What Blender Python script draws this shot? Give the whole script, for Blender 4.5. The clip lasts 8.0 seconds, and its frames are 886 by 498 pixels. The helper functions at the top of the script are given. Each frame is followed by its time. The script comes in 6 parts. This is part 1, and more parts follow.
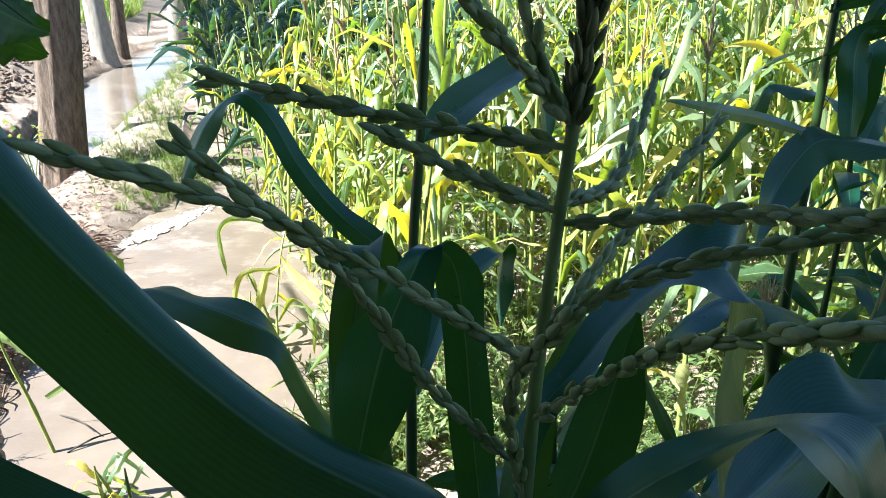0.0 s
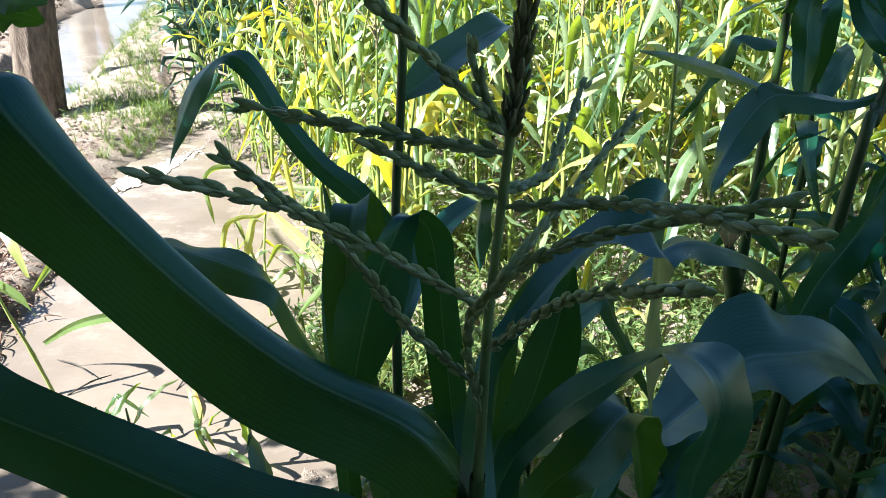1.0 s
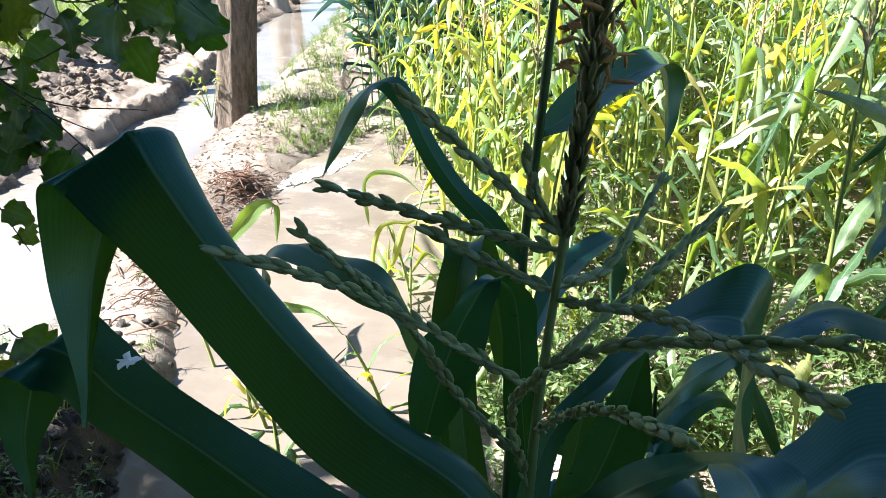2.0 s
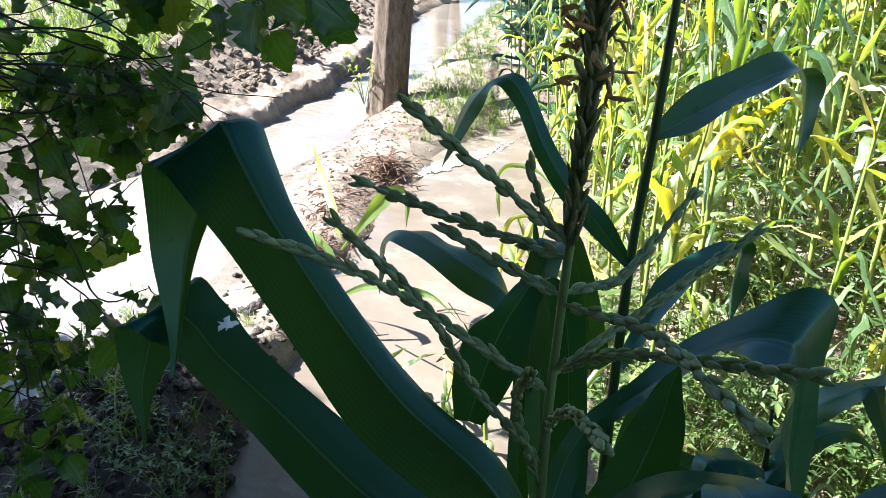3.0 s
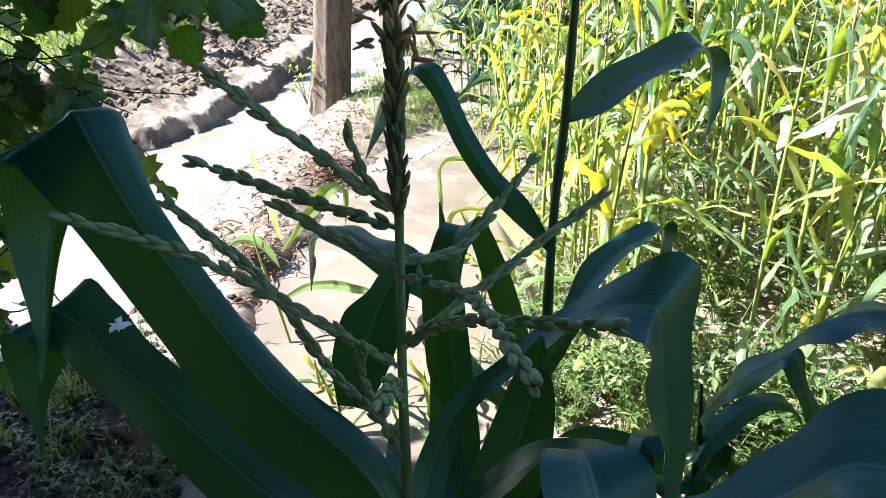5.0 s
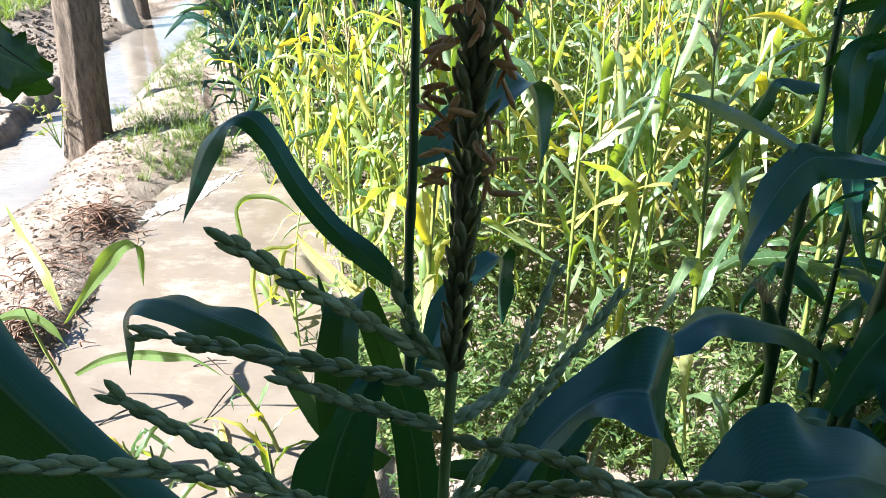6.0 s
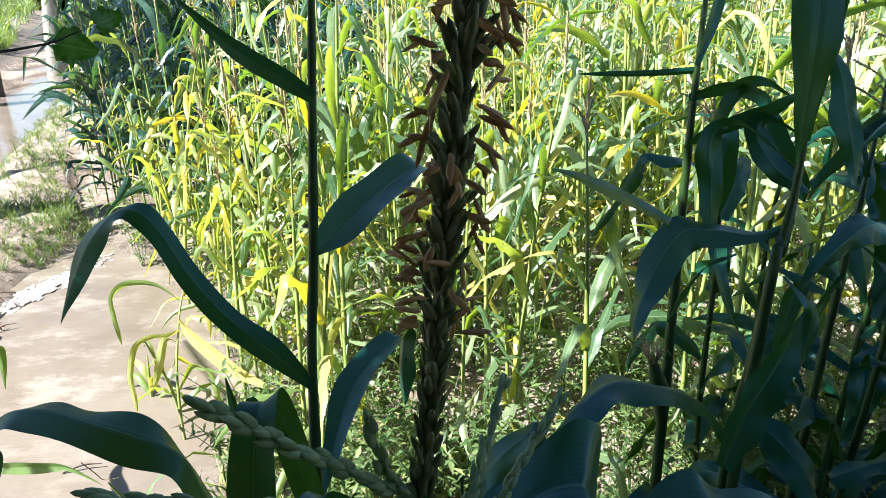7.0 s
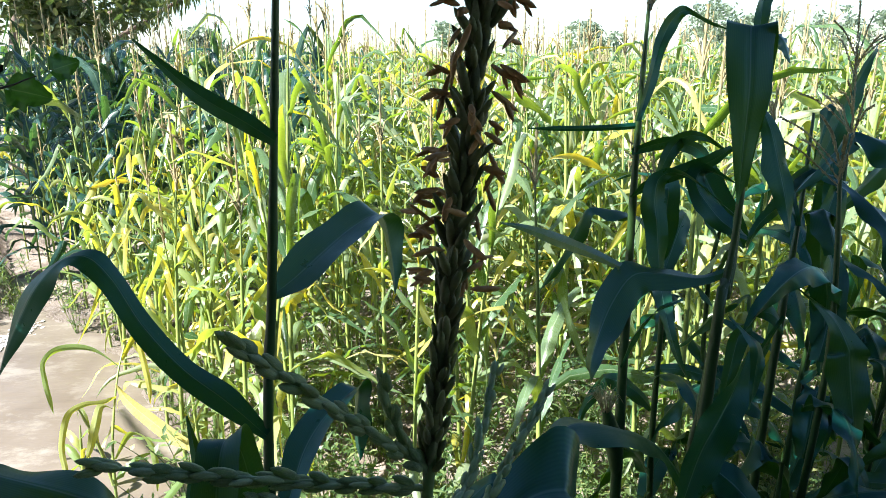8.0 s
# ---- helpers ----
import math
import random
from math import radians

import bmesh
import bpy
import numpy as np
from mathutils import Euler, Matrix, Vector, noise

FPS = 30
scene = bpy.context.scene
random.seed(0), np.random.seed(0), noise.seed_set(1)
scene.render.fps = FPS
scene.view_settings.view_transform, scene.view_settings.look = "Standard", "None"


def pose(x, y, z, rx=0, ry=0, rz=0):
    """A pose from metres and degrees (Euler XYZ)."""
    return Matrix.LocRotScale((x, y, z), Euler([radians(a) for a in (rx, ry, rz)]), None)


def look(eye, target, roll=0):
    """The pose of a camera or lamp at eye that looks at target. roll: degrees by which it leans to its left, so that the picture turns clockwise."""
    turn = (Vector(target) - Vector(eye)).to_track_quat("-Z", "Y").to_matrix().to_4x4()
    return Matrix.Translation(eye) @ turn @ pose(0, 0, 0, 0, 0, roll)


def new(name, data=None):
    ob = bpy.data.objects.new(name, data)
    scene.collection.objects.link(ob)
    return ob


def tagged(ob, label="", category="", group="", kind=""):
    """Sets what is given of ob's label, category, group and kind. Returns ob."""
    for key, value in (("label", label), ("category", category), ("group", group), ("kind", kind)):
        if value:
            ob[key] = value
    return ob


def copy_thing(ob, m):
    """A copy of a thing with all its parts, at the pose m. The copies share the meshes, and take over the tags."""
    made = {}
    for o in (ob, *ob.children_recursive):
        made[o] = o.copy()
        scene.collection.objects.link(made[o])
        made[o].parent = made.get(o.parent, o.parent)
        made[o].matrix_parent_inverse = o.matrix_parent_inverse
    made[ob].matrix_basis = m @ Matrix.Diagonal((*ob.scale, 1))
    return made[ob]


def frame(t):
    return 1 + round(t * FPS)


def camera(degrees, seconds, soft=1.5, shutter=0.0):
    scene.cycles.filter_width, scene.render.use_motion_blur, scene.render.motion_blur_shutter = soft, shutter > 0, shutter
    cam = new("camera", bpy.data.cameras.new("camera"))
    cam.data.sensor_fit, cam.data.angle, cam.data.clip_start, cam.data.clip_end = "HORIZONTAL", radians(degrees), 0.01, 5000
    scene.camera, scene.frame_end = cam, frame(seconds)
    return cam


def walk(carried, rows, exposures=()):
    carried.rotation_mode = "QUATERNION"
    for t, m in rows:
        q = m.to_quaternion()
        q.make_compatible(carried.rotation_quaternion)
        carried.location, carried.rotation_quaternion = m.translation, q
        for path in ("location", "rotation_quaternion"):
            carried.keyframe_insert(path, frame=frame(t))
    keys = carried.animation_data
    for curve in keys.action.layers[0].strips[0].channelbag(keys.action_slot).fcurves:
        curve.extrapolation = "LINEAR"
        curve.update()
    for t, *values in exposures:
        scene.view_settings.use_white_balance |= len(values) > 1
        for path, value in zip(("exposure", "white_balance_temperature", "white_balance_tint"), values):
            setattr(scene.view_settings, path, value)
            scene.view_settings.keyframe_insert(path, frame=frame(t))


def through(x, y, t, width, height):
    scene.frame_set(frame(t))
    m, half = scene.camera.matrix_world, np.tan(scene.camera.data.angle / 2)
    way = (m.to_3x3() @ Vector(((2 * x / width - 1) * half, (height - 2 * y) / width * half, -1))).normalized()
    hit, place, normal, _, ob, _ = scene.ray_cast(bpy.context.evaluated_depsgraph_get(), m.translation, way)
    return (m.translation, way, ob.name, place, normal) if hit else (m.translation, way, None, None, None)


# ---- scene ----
cam = camera(65.0, 8.0, soft=0.8)
PATH = [
    (0, (0.308, 0.206, 1.607), (0.098, 2.038, 0.832), -1.0),
    (0.5, (0.305, 0.174, 1.627), (0.25, 1.989, 0.787), -0.3),
    (1, (0.321, 0.137, 1.654), (0.161, 1.902, 0.727), -1.1),
    (1.5, (0.344, 0.132, 1.676), (-0.031, 1.864, 0.749), -1.9),
    (2, (0.366, 0.146, 1.692), (-0.227, 1.833, 0.796), -1.5),
    (3.5, (0.471, 0.156, 1.703), (-0.575, 1.588, 0.778), -3.9),
    (4, (0.504, 0.162, 1.695), (-0.559, 1.572, 0.756), -4.3),
    (5.3, (0.448, 0.186, 1.686), (-0.254, 1.817, 0.768), -3.8),
    (5.5, (0.413, 0.189, 1.689), (-0.173, 1.863, 0.765), -3.7),
    (6, (0.355, 0.221, 1.71), (0.079, 1.989, 0.816), -2.2),
    (6.5, (0.328, 0.233, 1.729), (0.256, 2.051, 0.899), -1.2),
    (7, (0.328, 0.224, 1.734), (0.383, 2.088, 1.012), -0.9),
    (7.5, (0.318, 0.215, 1.721), (0.481, 2.109, 1.101), -0.4),
    (8, (0.304, 0.204, 1.704), (0.525, 2.117, 1.164), 0.1),
]
walk(cam, [(t, look(eye, target, roll)) for t, eye, target, roll in PATH], exposures=((0, 2.48, 5950, 9), (4.0, 2.55, 5950, 9), (5.4, 2.58, 5950, 9), (6.5, 2.3, 5950, 9), (8.0, 2.25, 5950, 9)))

# ---------------------------------------------------------------- light
SUN_AZ, SUN_EL = 112.0, 48.0          # degrees left of +y, degrees above the horizon
SUN_DIR = Vector((-math.sin(radians(SUN_AZ)) * math.cos(radians(SUN_EL)),
                  math.cos(radians(SUN_AZ)) * math.cos(radians(SUN_EL)),
                  math.sin(radians(SUN_EL))))
world = bpy.data.worlds.new("sky")
scene.world = world
world.use_nodes = True
wn = world.node_tree.nodes
sky = wn.new("ShaderNodeTexSky")
sky.sky_type = "NISHITA"
sky.sun_disc = False
sky.sun_elevation = radians(SUN_EL)
sky.sun_rotation = radians(-SUN_AZ)
sky.dust_density = 0.5
sky.ozone_density = 2.5
wn["Background"].inputs["Strength"].default_value = 0.055
world.node_tree.links.new(sky.outputs[0], wn["Background"].inputs["Color"])
sun = new("sun", bpy.data.lights.new("sun", "SUN"))
sun.data.energy = 5.0
sun.data.angle = radians(0.5)
sun.data.color = (1.0, 0.95, 0.86)
sun.matrix_world = look(SUN_DIR * 30, (0, 0, 0))


# ---------------------------------------------------------------- materials
def material(name, build):
    m = bpy.data.materials.new(name)
    m.use_nodes = True
    nt = m.node_tree
    nt.nodes.clear()
    build(nt, nt.nodes.new("ShaderNodeOutputMaterial"))
    return m


def node(nt, kind, **values):
    n = nt.nodes.new(kind)
    for k, v in values.items():
        n.inputs[k.replace("_", " ")].default_value = v
    return n


def math_node(nt, op, a, b=None):
    n = nt.nodes.new("ShaderNodeMath")
    n.operation = op
    for i, v in enumerate((a, b)):
        if v is None:
            continue
        if isinstance(v, (int, float)):
            n.inputs[i].default_value = v
        else:
            nt.links.new(v, n.inputs[i])
    return n.outputs[0]


def mix_colour(nt, fac, a, b, blend="MIX"):
    n = nt.nodes.new("ShaderNodeMix")
    n.data_type, n.blend_type = "RGBA", blend
    for i, v in ((0, fac), (6, a), (7, b)):
        if isinstance(v, (int, float)):
            n.inputs[i].default_value = v
        elif isinstance(v, tuple):
            n.inputs[i].default_value = (*v, 1)
        else:
            nt.links.new(v, n.inputs[i])
    return n.outputs[2]


def ramp(nt, fac, stops):
    n = nt.nodes.new("ShaderNodeValToRGB")
    els = n.color_ramp.elements
    while len(els) < len(stops):
        els.new(0.5)
    for e, (p, c) in zip(els, stops):
        e.position, e.color = p, (*c, 1)
    nt.links.new(fac, n.inputs[0])
    return n.outputs[0]


def noise_tex(nt, scale, detail=4.0, coord="Object", rough=0.6, stretch=None):
    tc = nt.nodes.new("ShaderNodeTexCoord")
    src = tc.outputs[coord]
    if stretch:
        mp = nt.nodes.new("ShaderNodeMapping")
        mp.inputs["Scale"].default_value = stretch
        nt.links.new(src, mp.inputs[0])
        src = mp.outputs[0]
    n = node(nt, "ShaderNodeTexNoise", Scale=scale, Detail=detail, Roughness=rough)
    nt.links.new(src, n.inputs["Vector"])
    return n.outputs["Fac"]


def random_value(nt):
    """A number of its own for every object and every loose piece of a mesh."""
    a = nt.nodes.new("ShaderNodeObjectInfo").outputs["Random"]
    b = nt.nodes.new("ShaderNodeNewGeometry").outputs["Random Per Island"]
    return math_node(nt, "FRACT", math_node(nt, "ADD", math_node(nt, "MULTIPLY", a, 7.31), math_node(nt, "MULTIPLY", b, 3.17)))


def leaf_material(name, tints, thru, shine=0.35, through_part=0.42, rib=(0.32, 0.42, 0.20), veins=46.0, bump=0.25, specks=0.12, gloss=0.5, streak=0.14, sheen_tint=(1.0, 1.0, 1.0)):
    """Blade with a pale midrib and parallel veins; uv x runs across the blade, uv y along it."""
    def build(nt, out):
        rnd = random_value(nt)
        col = ramp(nt, rnd, tints)
        tcol = ramp(nt, rnd, thru)
        uv = nt.nodes.new("ShaderNodeUVMap")
        sep = nt.nodes.new("ShaderNodeSeparateXYZ")
        nt.links.new(uv.outputs[0], sep.inputs[0])
        u, v = sep.outputs[0], sep.outputs[1]
        wob = noise_tex(nt, 3.0, 2.0, "UV", stretch=(3, 6, 1))
        vein = math_node(nt, "SINE", math_node(nt, "ADD", math_node(nt, "MULTIPLY", u, veins * 6.283), math_node(nt, "MULTIPLY", wob, 5.0)))
        vein = math_node(nt, "ADD", math_node(nt, "MULTIPLY", vein, 0.5), 0.5)
        patch = noise_tex(nt, 9.0, 4.0)
        fine = noise_tex(nt, 120.0, 3.0)
        edge = math_node(nt, "ABSOLUTE", math_node(nt, "SUBTRACT", u, 0.5))
        ribm = nt.nodes.new("ShaderNodeMapRange")
        ribm.interpolation_type = "SMOOTHSTEP"
        ribm.inputs["From Min"].default_value, ribm.inputs["From Max"].default_value = 0.022, 0.006
        nt.links.new(edge, ribm.inputs["Value"])
        blade = mix_colour(nt, math_node(nt, "MULTIPLY", vein, streak), col, (0.62, 0.68, 0.55), "MULTIPLY")
        blade = mix_colour(nt, math_node(nt, "MULTIPLY", patch, 0.45), blade, (0.55, 0.62, 0.45), "MULTIPLY")
        blade = mix_colour(nt, math_node(nt, "MULTIPLY", math_node(nt, "GREATER_THAN", fine, 0.7), specks), blade, (0.3, 0.34, 0.2))
        face = mix_colour(nt, ribm.outputs[0], blade, rib)
        tface = mix_colour(nt, math_node(nt, "MULTIPLY", vein, 0.5), tcol, (0.55, 0.62, 0.3), "MULTIPLY")
        tface = mix_colour(nt, math_node(nt, "MULTIPLY", ribm.outputs[0], 0.7), tface, (0.12, 0.16, 0.03))
        p = node(nt, "ShaderNodeBsdfPrincipled", Roughness=shine)
        p.inputs["Specular IOR Level"].default_value = gloss
        p.inputs["Specular Tint"].default_value = (*sheen_tint, 1)
        nt.links.new(face, p.inputs["Base Color"])
        dull = math_node(nt, "MULTIPLY", math_node(nt, "SUBTRACT", noise_tex(nt, 26.0, 5.0, rough=0.65), 0.5), 0.5)
        nt.links.new(math_node(nt, "ADD", dull, shine), p.inputs["Roughness"])
        t = nt.nodes.new("ShaderNodeBsdfTranslucent")
        nt.links.new(tface, t.inputs["Color"])
        b = node(nt, "ShaderNodeBump", Strength=bump, Distance=0.001)
        nt.links.new(math_node(nt, "ADD", vein, math_node(nt, "MULTIPLY", fine, 0.6)), b.inputs["Height"])
        nt.links.new(b.outputs[0], p.inputs["Normal"])
        mx = nt.nodes.new("ShaderNodeMixShader")
        mx.inputs[0].default_value = through_part
        nt.links.new(p.outputs[0], mx.inputs[1])
        nt.links.new(t.outputs[0], mx.inputs[2])
        nt.links.new(mx.outputs[0], out.inputs[0])
    return material(name, build)


def plain_material(name, a, b, scale, rough=0.6, bump=0.3, dist=0.002, detail=5.0, stretch=None, spot=None, through=None):
    """Two tones in noise at two scales, with fine relief."""
    def build(nt, out):
        n1 = noise_tex(nt, scale, detail, stretch=stretch)
        n2 = noise_tex(nt, scale * 7.3, 4.0, stretch=stretch)
        f = math_node(nt, "ADD", math_node(nt, "MULTIPLY", n1, 0.65), math_node(nt, "MULTIPLY", n2, 0.35))
        c = ramp(nt, f, [(0.35, a), (0.65, b)])
        c = mix_colour(nt, math_node(nt, "MULTIPLY", random_value(nt), 0.3), c, (0.6, 0.6, 0.55), "MULTIPLY")
        if spot:
            c = mix_colour(nt, math_node(nt, "GREATER_THAN", n2, 0.62), c, spot)
        p = node(nt, "ShaderNodeBsdfPrincipled", Roughness=rough)
        nt.links.new(c, p.inputs["Base Color"])
        bp = node(nt, "ShaderNodeBump", Strength=bump, Distance=dist)
        nt.links.new(f, bp.inputs["Height"])
        nt.links.new(bp.outputs[0], p.inputs["Normal"])
        sh = p.outputs[0]
        if through:
            t = nt.nodes.new("ShaderNodeBsdfTranslucent")
            t.inputs[0].default_value = (*through, 1)
            mx = nt.nodes.new("ShaderNodeMixShader")
            mx.inputs[0].default_value = 0.35
            nt.links.new(sh, mx.inputs[1])
            nt.links.new(t.outputs[0], mx.inputs[2])
            sh = mx.outputs[0]
        nt.links.new(sh, out.inputs[0])
    return material(name, build)


# blue of the reflected sky is put into the sheen tint
HERO_LEAF = leaf_material(
    "broad_maize_leaf",
    [(0.0, (0.003, 0.042, 0.034)), (0.5, (0.004, 0.044, 0.029)), (1.0, (0.008, 0.046, 0.020))],
    [(0.0, (0.05, 0.15, 0.005)), (1.0, (0.10, 0.21, 0.004))], shine=0.36, through_part=0.25, rib=(0.05, 0.11, 0.075), veins=26.0, bump=0.045, specks=0.07, gloss=0.5, streak=0.4, sheen_tint=(0.5, 0.88, 1.0))
FIELD_LEAF = leaf_material(
    "field_maize_leaf",
    [(0.0, (0.035, 0.085, 0.04)), (0.3, (0.085, 0.15, 0.07)), (0.6, (0.22, 0.28, 0.16)), (0.82, (0.38, 0.42, 0.30)), (0.9, (0.46, 0.42, 0.05)), (1.0, (0.56, 0.48, 0.22))],
    [(0.0, (0.20, 0.34, 0.02)), (0.45, (0.40, 0.50, 0.03)), (0.82, (0.48, 0.56, 0.05)), (0.9, (0.80, 0.66, 0.01)), (1.0, (0.85, 0.62, 0.02))],
    shine=0.27, through_part=0.45, rib=(0.4, 0.46, 0.26), veins=14.0, bump=0.15, gloss=0.85)
# blue-green leaf, with the shade inside the stand put into its tints
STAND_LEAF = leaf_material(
    "shaded_blue_green_leaf",
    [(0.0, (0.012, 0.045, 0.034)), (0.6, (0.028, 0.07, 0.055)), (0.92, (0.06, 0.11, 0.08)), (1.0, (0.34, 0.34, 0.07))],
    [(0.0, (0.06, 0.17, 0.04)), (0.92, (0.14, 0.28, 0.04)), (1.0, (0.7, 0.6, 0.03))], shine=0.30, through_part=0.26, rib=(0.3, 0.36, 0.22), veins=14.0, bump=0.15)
EDGE_LEAF = leaf_material(
    "yellowing_maize_leaf",
    [(0.0, (0.14, 0.22, 0.08)), (0.5, (0.26, 0.32, 0.13)), (0.8, (0.38, 0.41, 0.16)), (1.0, (0.52, 0.44, 0.10))],
    [(0.0, (0.36, 0.50, 0.05)), (0.5, (0.52, 0.58, 0.05)), (1.0, (0.82, 0.68, 0.03))], shine=0.36, through_part=0.48, veins=12.0)
VINE_LEAF = leaf_material(
    "lobed_tree_leaf",
    [(0.0, (0.010, 0.030, 0.016)), (0.6, (0.014, 0.036, 0.016)), (1.0, (0.022, 0.05, 0.014))],
    [(0.0, (0.07, 0.20, 0.015)), (0.8, (0.14, 0.30, 0.015)), (1.0, (0.36, 0.46, 0.02))], shine=0.36, through_part=0.38, rib=(0.06, 0.11, 0.04), veins=5.0)
WEED_LEAF = leaf_material(
    "weed_leaf",
    [(0.0, (0.03, 0.07, 0.022)), (0.5, (0.07, 0.115, 0.04)), (0.85, (0.15, 0.20, 0.075)), (1.0, (0.34, 0.32, 0.15))],
    [(0.0, (0.20, 0.36, 0.03)), (1.0, (0.42, 0.50, 0.06))], shine=0.42, through_part=0.33, veins=3.0)
FAR_LEAF = leaf_material(
    "tree_foliage",
    [(0.0, (0.045, 0.075, 0.03)), (0.6, (0.07, 0.10, 0.04)), (1.0, (0.12, 0.12, 0.05))],
    [(0.0, (0.12, 0.2, 0.03)), (1.0, (0.25, 0.28, 0.05))], shine=0.5, through_part=0.3, veins=2.0)
# air haze is put into these paler leaf tints
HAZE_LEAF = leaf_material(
    "haze_tinted_foliage",
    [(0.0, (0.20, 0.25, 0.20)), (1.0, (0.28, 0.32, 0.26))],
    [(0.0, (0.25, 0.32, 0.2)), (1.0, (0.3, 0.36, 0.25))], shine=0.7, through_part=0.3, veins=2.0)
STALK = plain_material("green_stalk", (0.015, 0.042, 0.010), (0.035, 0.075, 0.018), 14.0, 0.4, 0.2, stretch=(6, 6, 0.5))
FIELD_STALK = plain_material("pale_stalk", (0.14, 0.21, 0.05), (0.34, 0.38, 0.10), 9.0, 0.42, 0.2, stretch=(5, 5, 0.6))
SPIKELET = plain_material("green_spikelet", (0.11, 0.17, 0.07), (0.30, 0.37, 0.18), 160.0, 0.45, 0.5, 0.0008, spot=(0.22, 0.19, 0.11), through=(0.28, 0.42, 0.13))
SPIKE_HUSK = plain_material("dark_spikelet", (0.07, 0.085, 0.035), (0.25, 0.25, 0.12), 130.0, 0.5, 0.6, 0.001, spot=(0.13, 0.09, 0.045), through=(0.26, 0.30, 0.09))
ANTHER = plain_material("dry_anther", (0.30, 0.15, 0.05), (0.60, 0.37, 0.14), 120.0, 0.6, 0.4, 0.001, through=(0.5, 0.3, 0.12))
FIELD_TASSEL = plain_material("straw_tassel", (0.32, 0.26, 0.13), (0.52, 0.45, 0.26), 60.0, 0.6, 0.4, through=(0.5, 0.42, 0.2))
SILK = plain_material("corn_silk", (0.45, 0.38, 0.20), (0.62, 0.54, 0.34), 90.0, 0.45, 0.2, through=(0.5, 0.42, 0.2))
BARK = plain_material("furrowed_bark", (0.05, 0.034, 0.024), (0.24, 0.18, 0.135), 7.0, 0.9, 1.0, 0.03, stretch=(5, 5, 1.1))
PALE_BARK = plain_material("pale_bark", (0.2, 0.18, 0.15), (0.36, 0.33, 0.28), 6.0, 0.85, 0.7, 0.01, stretch=(4, 4, 1))
TWIG = plain_material("dark_twig", (0.018, 0.015, 0.010), (0.045, 0.036, 0.026), 30.0, 0.8, 0.5)
DRY_STICK = plain_material("dry_root", (0.055, 0.028, 0.020), (0.21, 0.115, 0.07), 30.0, 0.85, 0.6)
PEDUNCLE = plain_material("pale_green_stem", (0.10, 0.16, 0.06), (0.17, 0.24, 0.10), 60.0, 0.45, 0.3, 0.001, stretch=(1, 1, 0.2), through=(0.2, 0.3, 0.08))
# wet mud, its colour lowered further for the shade it lies in
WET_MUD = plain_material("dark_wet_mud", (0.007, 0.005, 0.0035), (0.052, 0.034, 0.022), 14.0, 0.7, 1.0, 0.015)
CLOD = plain_material("dry_mud_clod", (0.08, 0.058, 0.042), (0.20, 0.155, 0.12), 14.0, 0.95, 0.8, 0.01)
FAR_CROP = plain_material("far_crop", (0.10, 0.15, 0.06), (0.30, 0.32, 0.15), 3.0, 0.7, 0.5, 0.1)
DROPPING = plain_material("white_dropping", (0.75, 0.75, 0.75), (0.85, 0.85, 0.84), 200.0, 0.7, 0.5, 0.001)
WHITE_PATCH = plain_material("white_patch", (0.30, 0.27, 0.24), (0.55, 0.52, 0.48), 60.0, 0.8, 0.8, 0.004)


